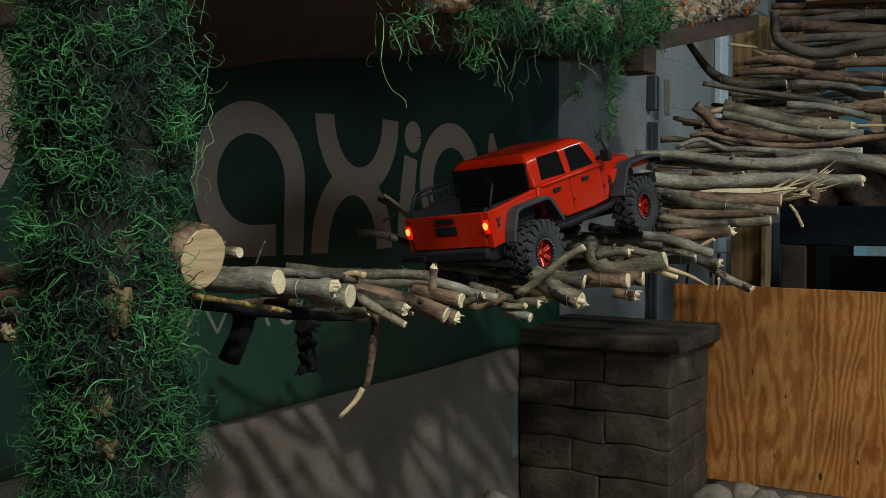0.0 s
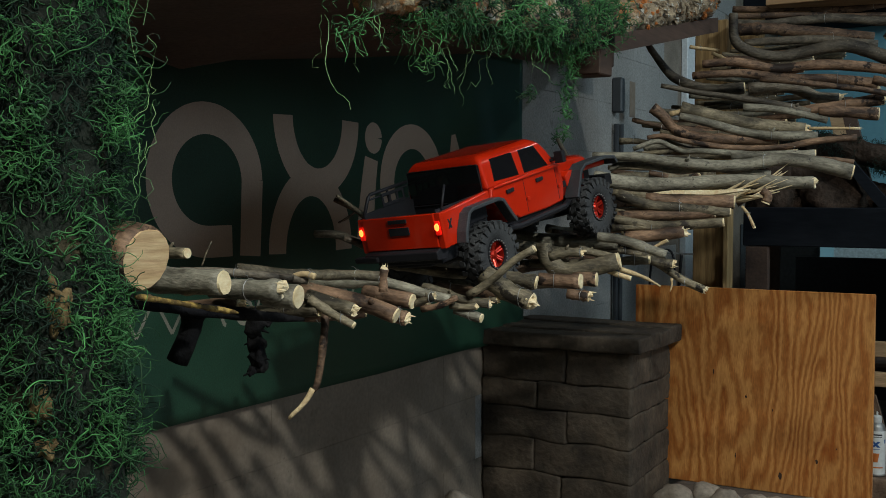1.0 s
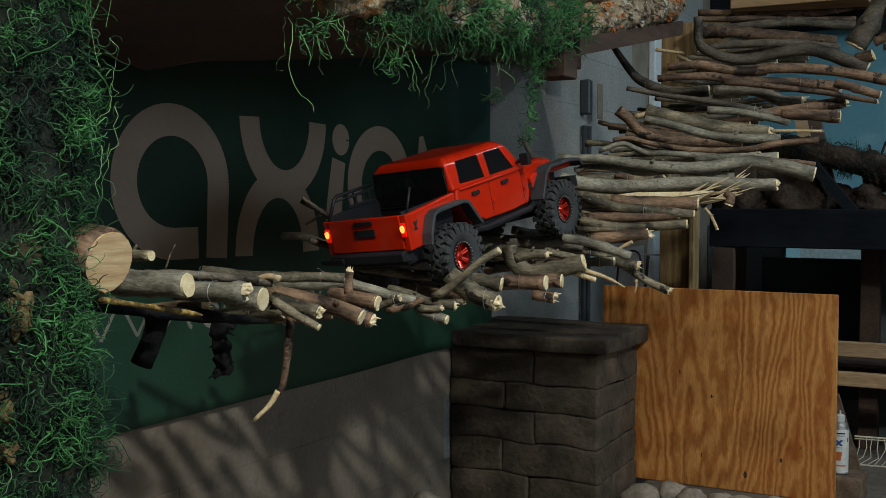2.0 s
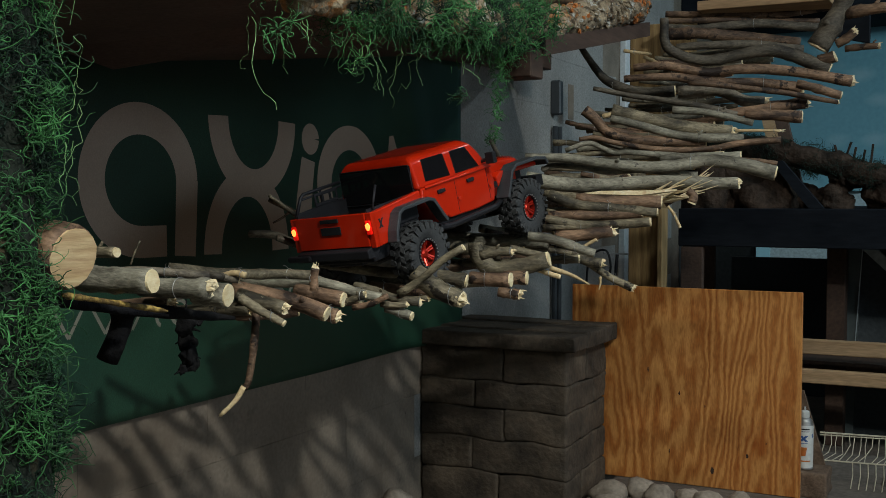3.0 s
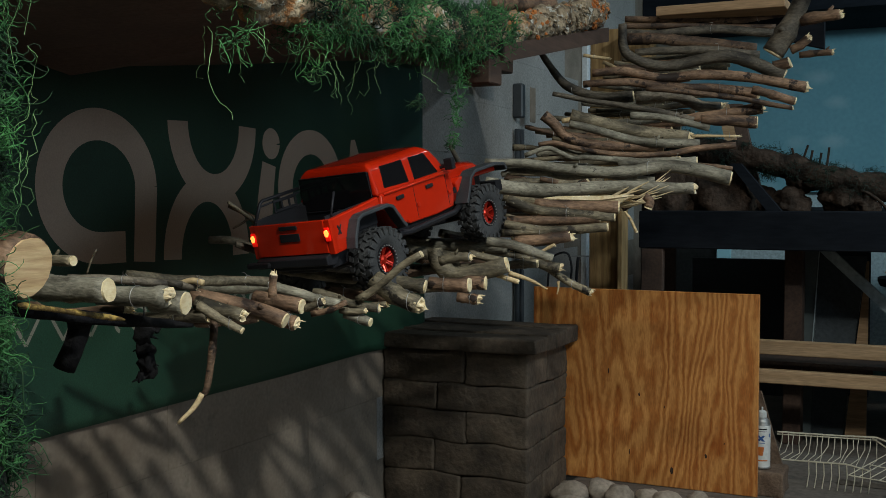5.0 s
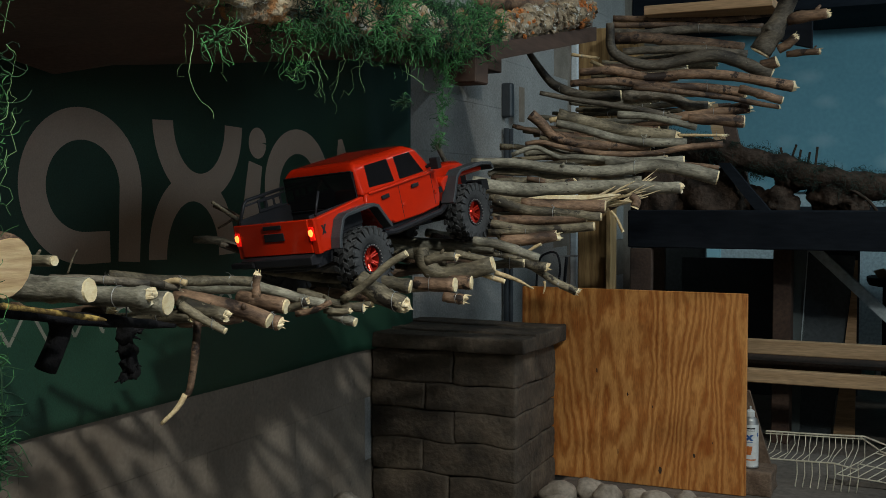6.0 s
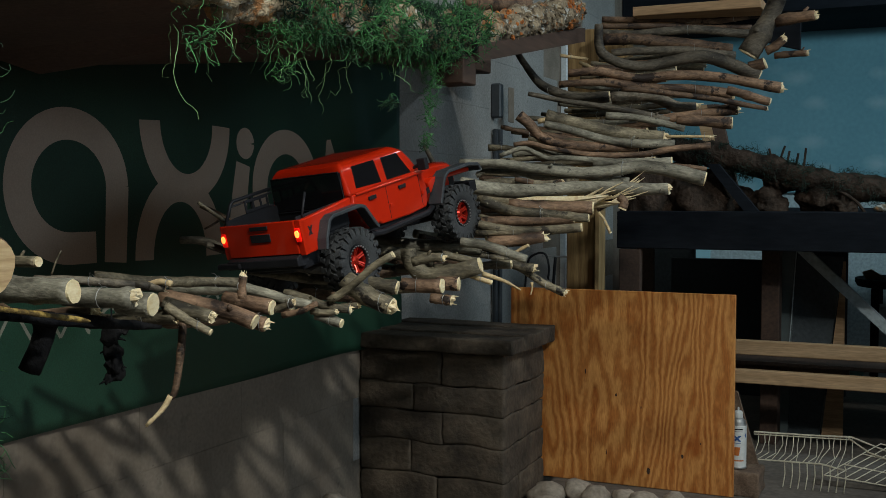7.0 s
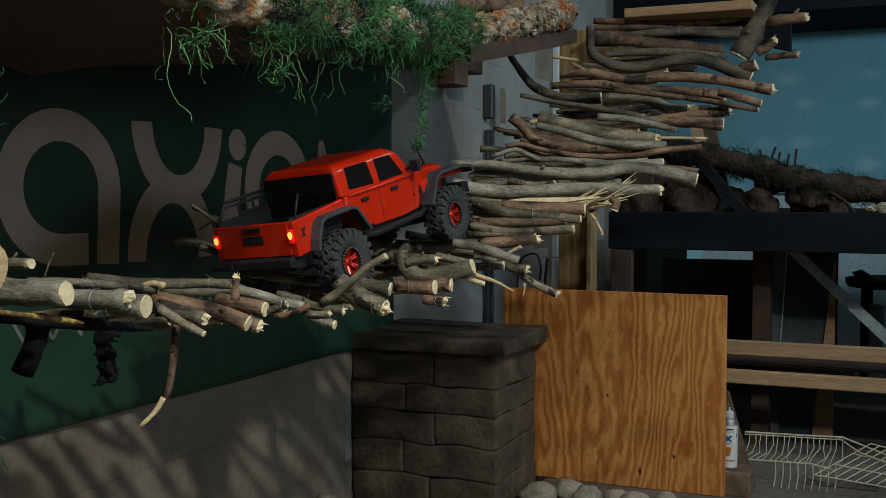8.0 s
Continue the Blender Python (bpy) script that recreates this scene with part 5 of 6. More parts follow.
        for x in (0.082, 0.178):
            part("door_handle", Mesh().box((x, s * 0.0985, 0.1495), (x + 0.022, s * 0.0945, 0.1565), 0.001), M_BLACK, t)
        for x in (0.142, 0.25):
            part("hinge", Mesh().box((x, s * 0.097, 0.122), (x + 0.009, s * 0.0943, 0.13), 0.001), M_RED, t, smooth="panel")
            part("door_seam", Mesh().box((x - 0.002, s * 0.0945, 0.102), (x - 0.001, s * 0.0938, 0.164), 0.0001), M_BLACK, t)
        arm = Mesh().tube([(0.243, s * 0.092, 0.178), (0.245, s * 0.108, 0.18)], 0.003, 6)
        mir = part("mirror", arm, M_BLACK, t, "black door mirror")
        part("mirror_housing", soft(Mesh().box((0.238, s * 0.105 if s > 0 else -0.124, 0.172), (0.25, 0.124 if s > 0 else -0.105, 0.194), 0.001), 0.003), M_BLACK, mir)
    part("cab_back", Mesh().box((0.028, -0.08, 0.115), (0.0325, 0.08, 0.152), 0.001), M_BLACK, t, "black back wall of the cab")
    rear = Mesh().box((0.0285, -0.083, 0.1525), (0.0335, 0.083, 0.2135), 0.001)
    rw = part("rear_window", soft(rear, 0.003, 2), M_GLASS, t, "dark rear window with black frame")
    part("window_frame", Mesh().tube([(0.0275, -0.085, 0.151), (0.0275, 0.085, 0.151), (0.0295, 0.081, 0.2145), (0.0295, -0.081, 0.2145)], 0.0014, 6, closed=True), M_BLACK, rw)
    # windscreen
    v = [(0.2595, -0.08, 0.178), (0.2595, 0.08, 0.178), (0.229, 0.073, 0.216), (0.229, -0.073, 0.216)]
    mb = Mesh().add([(x + 0.0022, y, z + 0.0015) for x, y, z in v] + [(x - 0.002, y, z) for x, y, z in v], [(0, 1, 2, 3), (7, 6, 5, 4)] + [(i, 4 + i, 4 + (i + 1) % 4, (i + 1) % 4) for i in range(4)])
    part("windscreen", mb, M_GLASS, t, "dark windscreen")
    # hood, grille, front fenders
    def nose(x, y, z0, z1):
        return [(x, -y, z0), (x, y, z0), (x, y, z1 - 0.006), (x, y * 0.8, z1), (x, -y * 0.8, z1), (x, -y, z1 - 0.006)]
    hood = loft(Mesh(), [nose(0.26, 0.086, 0.1, 0.172), nose(0.3, 0.078, 0.1, 0.172), nose(0.36, 0.069, 0.105, 0.168), nose(0.41, 0.06, 0.11, 0.161), nose(0.43, 0.056, 0.115, 0.152)])
    part("hood", soft(hood, 0.003), M_RED, t, smooth="panel")
    for s in (-1, 1):
        part("hood_vent", Mesh().box((0.318, s * 0.045 - 0.008, 0.1675), (0.338, s * 0.045 + 0.008, 0.1725), 0.001), M_BLACK, t)
        top = [(0.275, 0.14), (0.292, 0.148), (0.43, 0.142), (0.43, 0.132), (0.3, 0.138), (0.28, 0.118)]
        part("front_fender", soft(Mesh().prism(top, s * 0.06, s * 0.097, "y"), 0.003), M_RED, t, smooth="panel")
        part("fender_vent", Mesh().box((0.268, s * 0.0948, 0.12), (0.279, s * 0.0938, 0.132), 0.0003), M_BLACK, t)
        flare_f = strip([(0.276, 0.096), (0.287, 0.113), (0.305, 0.143), (0.322, 0.152), (0.40, 0.151), (0.435, 0.144), (0.443, 0.132)], 0.007, s * 0.088, s * 0.119)
        part("front_flare", flare_f, M_FLARE, t, "grey-black plastic fender flare")
        flare_r = strip([(-0.078, 0.1), (-0.073, 0.118), (-0.057, 0.146), (-0.045, 0.151), (0.03, 0.151), (0.044, 0.146), (0.066, 0.112), (0.074, 0.102)], 0.007, s * 0.0935, s * 0.115)
        part("rear_flare", flare_r, M_FLARE, t, "grey-black plastic fender flare")
        part("rock_slider", Mesh().tube([(0.07, s * 0.094, 0.09), (0.1, s * 0.1, 0.086), (0.25, s * 0.1, 0.086), (0.278, s * 0.094, 0.092)], 0.006, 8), M_BLACK, t)
        mark = Mesh().prism([(-0.094, 0.146), (-0.09, 0.146), (-0.084, 0.13), (-0.088, 0.13)], s * 0.0945, s * 0.0938, "y")
        mark.prism([(-0.085, 0.146), (-0.081, 0.146), (-0.091, 0.13), (-0.095, 0.13)], s * 0.0946, s * 0.0938, "y")
        part("decal", mark, M_BLACK, t, "small dark plain decal")
    part("grille", Mesh().box((0.429, -0.05, 0.112), (0.436, 0.05, 0.148), 0.002), M_BLACK, t)
    part("front_bumper", soft(Mesh().box((0.44, -0.085, 0.085), (0.465, 0.085, 0.108), 0.001), 0.004), M_BLACK, t)
    # sport rack over the bed
    part("sport_rack_rail", Mesh().tube([(-0.104, 0.084, 0.161), (-0.083, 0.083, 0.194), (-0.075, 0.083, 0.199), (0.025, 0.083, 0.2)], 0.0032, 8), M_BLACK, t, smooth=True)
    part("sport_rack_rail", Mesh().tube([(-0.1, 0.083, 0.166), (0.025, 0.083, 0.169)], 0.0028, 8), M_BLACK, t)
    part("sport_rack_rail", Mesh().tube([(-0.085, 0.083, 0.19), (0.025, 0.083, 0.193)], 0.0018, 6), M_BLACK, t)
    part("rack_strut", Mesh().tube([(-0.09, -0.083, 0.163), (-0.066, -0.08, 0.2)], 0.0022, 8), M_BLACK, t, smooth=True)
    part("rack_strut", Mesh().tube([(-0.03, 0.083, 0.168), (-0.03, 0.083, 0.2)], 0.0024, 6), M_BLACK, t)
    frame_plate = Mesh()
    for x0, x1 in ((-0.052, -0.047), (-0.032, -0.027), (-0.012, -0.007), (0.006, 0.011)):
        frame_plate.box((x0, 0.0785, 0.17), (x1, 0.0815, 0.194), 0.001)
    for z0, z1 in ((0.17, 0.176), (0.188, 0.194)):
        frame_plate.box((-0.052, 0.0788, z0), (0.011, 0.0812, z1), 0.001)
    part("rack_plate", frame_plate, M_BLACK, t, "black slotted rack plate")
    # running gear
    # two black boxes added to stand for the shadow under the truck
    part("front_shade_box", Mesh().box((0.29, -0.062, 0.085), (0.42, 0.062, 0.134), 0.002), M_BLACK, t)
    part("rear_shade_box", Mesh().box((-0.1, -0.07, 0.072), (-0.05, 0.07, 0.1), 0.002), M_BLACK, t)
    part("chassis", soft(Mesh().box((-0.095, -0.04, 0.066), (0.43, 0.04, 0.1), 0.002), 0.004), M_BLACK, t)
    part("inner_body", Mesh().box((0.05, -0.085, 0.085), (0.27, 0.085, 0.097), 0.002), M_BLACK, t)
    for x in (0.0, 0.354):
        part("axle", Mesh().tube([(x, -0.085, 0.0595), (x, -0.02, 0.0595), (x, 0.0, 0.0595), (x, 0.085, 0.0595)], [0.008, 0.008, 0.014, 0.008], 10), M_BLACK, t)
        for s in (-1, 1):
            part("shock", Mesh().tube([(x + 0.02, s * 0.06, 0.062), (x + 0.03, s * 0.052, 0.12)], 0.006, 8), M_BLACK, t)
            part("link", Mesh().tube([(x, s * 0.05, 0.055), (0.177, s * 0.03, 0.072)], 0.004, 6), M_BLACK, t)
            w = wheel()
            w.parent = t
            w.matrix_basis = pose(x, s * 0.094, 0.0595, 0, 13 * x * 40 + s * 20, 0 if s < 0 else 180)
    return t


truck()


# ---- mossy trunk ----

def lumpy_tube(line, radii, n, amp, freq, seed):
    """A thick uneven trunk along a line."""
    mb = Mesh().tube(line, radii, n, True)
    off = Vector((seed * 3.3, seed, 0))
    m = len(line)
    for i in range(m):
        c = Vector(line[i])
        for k in range(n):
            v = Vector(mb.v[i * n + k])
            d = v - c
            f = 1 + amp * noise.noise(v * freq + off) + amp * 0.6 * noise.noise(v * freq * 3 + off)
            mb.v[i * n + k] = tuple(c + d * f)
    return mb


def moss_on(line, radius, count, length, seed, curl=1.0, droop=0.4, lo=0.0, thin=0.0009, bare=-0.25, lift=0.6):
    """Strands growing all round a line, in clumps, with bare places between."""
    rng = np.random.default_rng(seed)
    p = np.array([tuple(q) for q in line], float)
    base, nor = [], []
    while len(base) < count:
        s = rng.uniform(lo, 1) * (len(p) - 1)
        k = min(int(s), len(p) - 2)
        c = p[k] + (p[k + 1] - p[k]) * (s - k)
        t = p[k + 1] - p[k]
        t /= np.linalg.norm(t)
        d = rng.normal(size=3)
        d -= t * d.dot(t)
        d /= np.linalg.norm(d)
        q = c + d * radius
        w = noise.noise(Vector(q) * 17 + Vector((seed, 0, 0))) + 0.5 * noise.noise(Vector(q) * 40)
        if w < bare or rng.random() > 0.35 + 1.2 * max(0, w + 0.25):
            continue
        bump = 0.018 * w + 0.012 * noise.noise(Vector(q) * 9)
        base.append(c + d * (radius + bump) * rng.uniform(0.93, 1.08))
        nor.append(d)
    return strands(np.array(base), np.array(nor), length, thin, rng, curl=curl, droop=droop, lift=lift)


def hang(p, length, seed, n=1, spread=0.0, thin=0.001, wild=0.28):
    """Thin strands that hang down from p."""
    rng = np.random.default_rng(seed)
    base = np.array(p) + rng.normal(size=(n, 3)) * spread
    segs = 12
    d = np.tile((0.0, 0.0, -1.0), (n, 1)) + rng.normal(size=(n, 3)) * (0.25 if n > 1 else 0.08)
    pts, q = [base], base
    ln = length * rng.uniform(0.45, 1.1, (n, 1)) if n > 1 else np.full((1, 1), length)
    for _ in range(segs):
        d = d * 0.5 + np.array((0, 0, -0.55)) + rng.normal(size=(n, 3)) * wild
        d /= np.linalg.norm(d, axis=1, keepdims=True)
        q = q + d * ln / segs
        pts.append(q)
    pts = np.stack(pts, 1)
    tan = np.gradient(pts, axis=1)
    u = np.cross(tan, rng.normal(size=(n, 1, 3)))
    u /= np.linalg.norm(u, axis=2, keepdims=True) + 1e-9
    w = np.cross(tan, u)
    w /= np.linalg.norm(w, axis=2, keepdims=True) + 1e-9
    taper = np.linspace(1.0, 0.5, segs + 1)[None, :, None] * thin * rng.uniform(0.7, 1.3, (n, 1, 1))
    v = np.stack([pts + (u * math.cos(g) + w * math.sin(g)) * taper for g in (0, 2.094, 4.189)], 2).reshape(-1, 3)
    k = np.arange(n)[:, None, None] * (segs + 1) * 3
    i = np.arange(segs)[None, :, None] * 3
    c = np.arange(3)[None, None, :]
    a, b = k + i + c, k + i + (c + 1) % 3
    return v, np.stack([a, b, b + 3, a + 3], -1).reshape(-1, 4)


TX, TY = -1.352, 1.155
tree = thing("mossy_tree", (0, 0, 0), "upright tree trunk covered in curly green moss", "trunk")
axis = [(TX + 0.012 * math.sin(z * 5), TY + 0.008 * math.cos(z * 4), z) for z in np.linspace(-0.06, 1.9, 60)]
part("trunk", lumpy_tube(axis, [0.08] * 60, 40, 0.10, 14, 1), M_TRUNK, tree, "near-black peeling bark with tan patches", smooth=True)
core = [q for q in axis if 0.2 < q[2] < 1.75]
# moss underlayer, near-black to paint in the shaded gaps between strands
stuff_mesh("moss_shade_bed", [moss_on(core, 0.08, 9000, 0.035, 21, 1.5, 0.1, thin=0.0011, bare=-0.33, lift=0.2)], M_MOSSD, tree, "near-black moss bed, shade between the strands painted in")
stuff_mesh("moss", [moss_on(core, 0.086, 6400, 0.046, 11, 2.1, 0.2, bare=-0.15, thin=0.00105, lift=0.4), moss_on(core, 0.093, 4200, 0.055, 12, 2.1, 0.35, bare=0.0, thin=0.0012, lift=0.4)], M_MOSS, tree, "curly bright green moss strands")
side = [hang((-1.259, 1.231, 1.12), 0.1, 31, thin=0.0009, wild=0.5), hang((-1.254, 1.234, 1.03), 0.17, 32, thin=0.0009, wild=0.5), hang((-1.256, 1.231, 1.06), 0.08, 35, thin=0.0008), hang((-1.262, 1.226, 0.98), 0.09, 36, 2, 0.006, 0.0008), hang((TX + 0.07, TY + 0.1, 1.28), 0.22, 33, 4, 0.02), hang((TX - 0.1, TY - 0.02, 1.2), 0.1, 34, 12, 0.02)]
stuff_mesh("loose_strands", side, M_VINE, tree, "pale loose moss strands")

M_PLATE = mat("bare_tan_bark", (0.08, 0.05, 0.018), (0.26, 0.18, 0.075), 45, 0.85, bump=0.9, fine=90, depth=0.004)
for k, (at, h) in enumerate((((-1.284, 1.1, 0.768), 0.032), ((-1.293, 1.085, 0.592), 0.012), ((-1.301, 1.083, 0.645), 0.02))):
    part("bark_plate", Mesh().lump((0, 0, 0), (0.013, 0.004, h), k + 50, 0.9, 3), M_PLATE, tree, "bare patch of tan bark", smooth=True).matrix_world = pose(*at, 0, 0, 32)

# branches passing behind the trunk
br = thing("branch_bundle", (0, 0, 0), "cut branches wired together beside the trunk", "branches")
stick([(-1.66, 1.11, 0.757), (-1.52, 1.15, 0.806), (-1.435, 1.165, 0.834)], 0.0165, 0.015, "none", 2, br)
stick([(-1.68, 1.11, 0.738), (-1.533, 1.15, 0.767), (-1.435, 1.165, 0.791)], 0.0145, 0.0135, "none", 2, br)
stick([(-1.7, 1.1, 0.72), (-1.6, 1.14, 0.737), (-1.524, 1.15, 0.745)], 0.012, 0.012, "torn", 0, br)
stick([(-1.75, 1.1, 0.697), (-1.64, 1.14, 0.711), (-1.558, 1.15, 0.717)], 0.017, 0.018, "torn", 2, br)

# ---- mossy beam overhead ----
beam = thing("mossy_beam", (0, 0, 0), "slab of lichen-covered bark on a beam, half hidden in hanging moss", "beam")
bl = smooth_line([(-1.16, 0.95, 1.31), (-1.12, 1.5, 1.238), (-1.1, 1.75, 1.24), (-1.1, 2.05, 1.256), (-1.1, 2.4, 1.285), (-1.09, 2.74, 1.352), (-1.07, 3.12, 1.443)], 90)
part("bark_slab", lumpy_tube(bl[9:], [0.02] + [0.038] * 81, 32, 0.5, 30, 3), M_CORK, beam, "crusty grey-brown bark", smooth=True)
rk = random.Random(12)
mb = Mesh()
for k in range(300):
    q = bl[rk.randrange(64, 91)]
    g = rk.uniform(-2.2, 1.6)
    r = rk.uniform(0.004, 0.011)
    mb.lump(q + Vector((0.036 * math.cos(g), rk.uniform(-0.01, 0.01), 0.036 * math.sin(g))), (r * 0.8, r * 1.3, r * 0.9), k, 0.8, 2)
tagged(part("bark_crust", mb, M_CORK, beam, "crusty bark with white and orange lichen"), kind="stuff")
rust = Mesh()
for k in range(60):
    g = rk.uniform(-1.6, 1.4)
    c = (3.06, 2.64)[k % 3 == 0]
    q = min(bl, key=lambda v: abs(v.y - c - rk.gauss(0, 0.025)))
    r = rk.uniform(0.003, 0.008)
    rust.lump(q + Vector((0.042 * math.cos(g), rk.uniform(-0.01, 0.01), 0.042 * math.sin(g))), (r * 0.7, r * 1.3, r * 0.9), k + 300, 0.9, 2)
tagged(part("lichen", rust, M_RUST, beam, "rust-orange lichen"), kind="stuff")
part("packer", Mesh().box((-1.14, 2.36, 1.17), (-1.07, 2.43, 1.235), 0.003), M_JOIST, beam, "dark timber packer block")
part("ledger", Mesh().add([(x, y, z) for y, z0, z1 in ((2.42, 1.222, 1.262), (3.22, 1.372, 1.412)) for x, z in ((-1.14, z0), (-1.06, z0), (-1.06, z1), (-1.14, z1))], [(0, 1, 2, 3), (7, 6, 5, 4), (0, 4, 5, 1), (1, 5, 6, 2), (2, 6, 7, 3), (3, 7, 4, 0)]), M_JOIST, beam, "dark brown timber ledger")
mossy = bl[22:65]
# the beam's underlayer also has the gaps' shade in its colour
stuff_mesh("moss_shade_bed", [moss_on(mossy, 0.038, 2600, 0.03, 43, 1.5, 0.3, thin=0.0011, bare=-0.3, lift=0.2)], M_MOSSD, beam, "dark moss bed with the shade under the tufts painted in")
chunks = [moss_on(mossy, 0.041, 2500, 0.036, 41, 1.3, 0.3, bare=-0.15, thin=0.0012), moss_on(bl[34:65], 0.046, 900, 0.042, 42, 1.3, 0.5, bare=0.02, thin=0.0013), moss_on([q + Vector((0, 0, -0.05)) for q in bl[54:61]], 0.03, 60, 0.03, 44, 1.5, 0.4, bare=0.0, thin=0.0011), moss_on([q + Vector((0, 0, -0.05)) for q in bl[22:26]], 0.025, 70, 0.045, 46, 1.2, 0.6, bare=-0.3)]
for y, n, l, sp in ((1.47, 55, 0.1, 0.025), (1.5, 26, 0.14, 0.018), (1.72, 45, 0.09, 0.03), (1.8, 36, 0.11, 0.02), (2.0, 40, 0.06, 0.03), (2.15, 60, 0.07, 0.026), (2.22, 120, 0.1, 0.026), (2.27, 70, 0.08, 0.02), (2.1, 26, 0.1, 0.02)):
    q = min(bl, key=lambda v: abs(v.y - y))
    chunks.append(hang((q.x + 0.015, q.y, q.z - 0.03), l * 0.8, int(y * 100), int(n * 0.11), sp, 0.001, 0.9))
def tuft(p, n, length, spread, seed, curl=1.2, droop=0.7):
    """A small tangle of strands round p."""
    rng = np.random.default_rng(seed)
    d = rng.normal(size=(n, 3))
    d /= np.linalg.norm(d, axis=1, keepdims=True)
    return strands(np.array(p) + d * np.array(spread) * rng.uniform(0.2, 1, (n, 1)), d, length, 0.0011, rng, curl=curl, droop=droop, lift=0.5)


# a beard at the end of the moss with a thin tail, and a tuft on its own
for k, (y, z, n, l, sy, sz) in enumerate(((2.27, 1.18, 80, 0.05, 0.035, 0.03), (2.255, 1.13, 55, 0.04, 0.022, 0.03), (2.245, 1.085, 40, 0.03, 0.012, 0.025), (2.238, 1.05, 26, 0.022, 0.006, 0.02), (2.234, 1.03, 24, 0.02, 0.008, 0.008), (2.073, 1.108, 40, 0.026, 0.014, 0.014), (1.47, 1.15, 50, 0.045, 0.03, 0.02), (1.7, 1.13, 45, 0.04, 0.025, 0.02))):
    chunks.append(tuft((-1.1, y, z), int(n * 0.7), l * 0.85, (0.015, sy, sz), 70 + k, 1.6, 0.4))
chunks.append(tuft((-1.212, 2.45, 1.039), 26, 0.02, (0.008, 0.01, 0.012), 91))
stuff_mesh("moss", chunks, M_MOSS, beam, "tangled green moss hanging in tufts")
vines = []
for y, z, l, seed in ((1.41, 1.16, 0.185, 3), (1.512, 1.17, 0.1, 4), (1.53, 1.17, 0.07, 9), (1.7, 1.16, 0.1, 5), (1.735, 1.15, 0.09, 6), (1.838, 1.17, 0.125, 7), (1.9, 1.17, 0.155, 8), (1.75, 1.13, 0.08, 10), (2.085, 1.2, 0.1, 13)):
    vines.append(hang((-1.1, y, z), l, seed * 11, 1, 0, 0.0008, 0.48))
    vines.append(hang((-1.1, y, z), l * 0.6, seed * 17, 1, 0.006, 0.0008, 0.5))
stuff_mesh("vine", vines, M_VINE, beam, "thin pale vines hanging down")


cb = thing("black_cable", (0, 0, 0), "black cable hooked over a nail beside the post", "cable")
part("loop", Mesh().tube(smooth_line([(-1.431, 3.72, 0.56), (-1.419, 3.72, 0.689), (-1.386, 3.72, 0.722), (-1.353, 3.72, 0.72), (-1.34, 3.72, 0.675), (-1.344, 3.72, 0.632)], 24), 0.004, 8), M_BLACK, cb, smooth=True)
part("nail", Mesh().tube([(-1.362, 3.71, 0.716), (-1.33, 3.76, 0.712), (-1.297, 3.795, 0.71)], 0.003, 6), M_STEEL, cb)
part("tail", Mesh().tube(smooth_line([(-1.316, 3.72, 0.711), (-1.32, 3.72, 0.672), (-1.325, 3.72, 0.6)], 12), 0.0055, 8), M_BLACK, cb, smooth=True)

lp = thing("log_piece", (0, 0, 0), "short sawn log lying on the bark slab", "log")
stick([(-1.13, 2.52, 1.378), (-1.125, 2.68, 1.398), (-1.1, 2.84, 1.42)], 0.019, 0.02, "cut", 2, lp)

# ---- under the bridge ----
hg = thing("support_plank", (0, 0, 0), "near-black support plank with a stump below, flecked yellow", "plank")
part("plank", lumpy_tube(smooth_line([(-1.6, 1.12, 0.79), (-1.434, 1.309, 0.757), (-1.363, 1.433, 0.731), (-1.289, 1.604, 0.703)], 24), [0.011] * 18 + [0.011, 0.01, 0.009, 0.008, 0.007, 0.006, 0.004], 12, 0.25, 20, 8), M_NEARBLACK, hg, smooth=True)
part("stump", lumpy_tube(smooth_line([(-1.388, 1.452, 0.73), (-1.4, 1.455, 0.695), (-1.419, 1.445, 0.644)], 8), [0.028, 0.022, 0.018, 0.017, 0.017, 0.017, 0.018, 0.018, 0.018], 10, 0.12, 30, 9), M_NEARBLACK, hg, smooth=True)
M_YELLOW = mat("yellow_split_wood", (0.1, 0.06, 0.015), (0.5, 0.33, 0.08), 45, 0.8, bump=0.6, fine=120, mid=0.56, width=0.08)
part("split_edge", lumpy_tube(smooth_line([(-1.295, 1.239, 0.771), (-1.294, 1.309, 0.757), (-1.294, 1.379, 0.743), (-1.287, 1.44, 0.73)], 24), [0.002] + [0.0042] * 22 + [0.003, 0.001], 8, 0.3, 60, 4), M_YELLOW, hg, "yellow split edge of the plank", smooth=True)

cl = thing("hanging_clump", (-1.36, 1.566, 0.71), "small dark ragged clump hanging under the bridge", "clump")
mb = Mesh()
for k, (dx, dy, dz, r) in enumerate(((0, 0, -0.02, 0.02), (-0.004, 0.006, -0.045, 0.021), (0.004, 0.0, -0.07, 0.019), (0, 0.012, -0.085, 0.016), (0.012, 0.018, -0.012, 0.009), (-0.004, -0.006, -0.093, 0.009))):
    mb.lump((dx, dy, dz), (r * 0.72, r * 0.72, r * 0.95), k + 3, 0.6, 3)
for k, d in enumerate(((0.02, 0.012, -0.075), (-0.016, -0.01, -0.05), (-0.012, -0.018, -0.1), (0.018, 0.014, -0.03))):
    mb.tube([(0, 0, d[2] + 0.006), (d[0] * 0.6, d[1] * 0.6, d[2] + 0.004), d], [0.004, 0.0025, 0.001], 5)
part("body", mb, M_NEARBLACK, cl, smooth=True)
part("thread", Mesh().tube([(0, 0, 0.03), (0, 0, -0.01)], 0.0012, 5), M_NEARBLACK, cl)

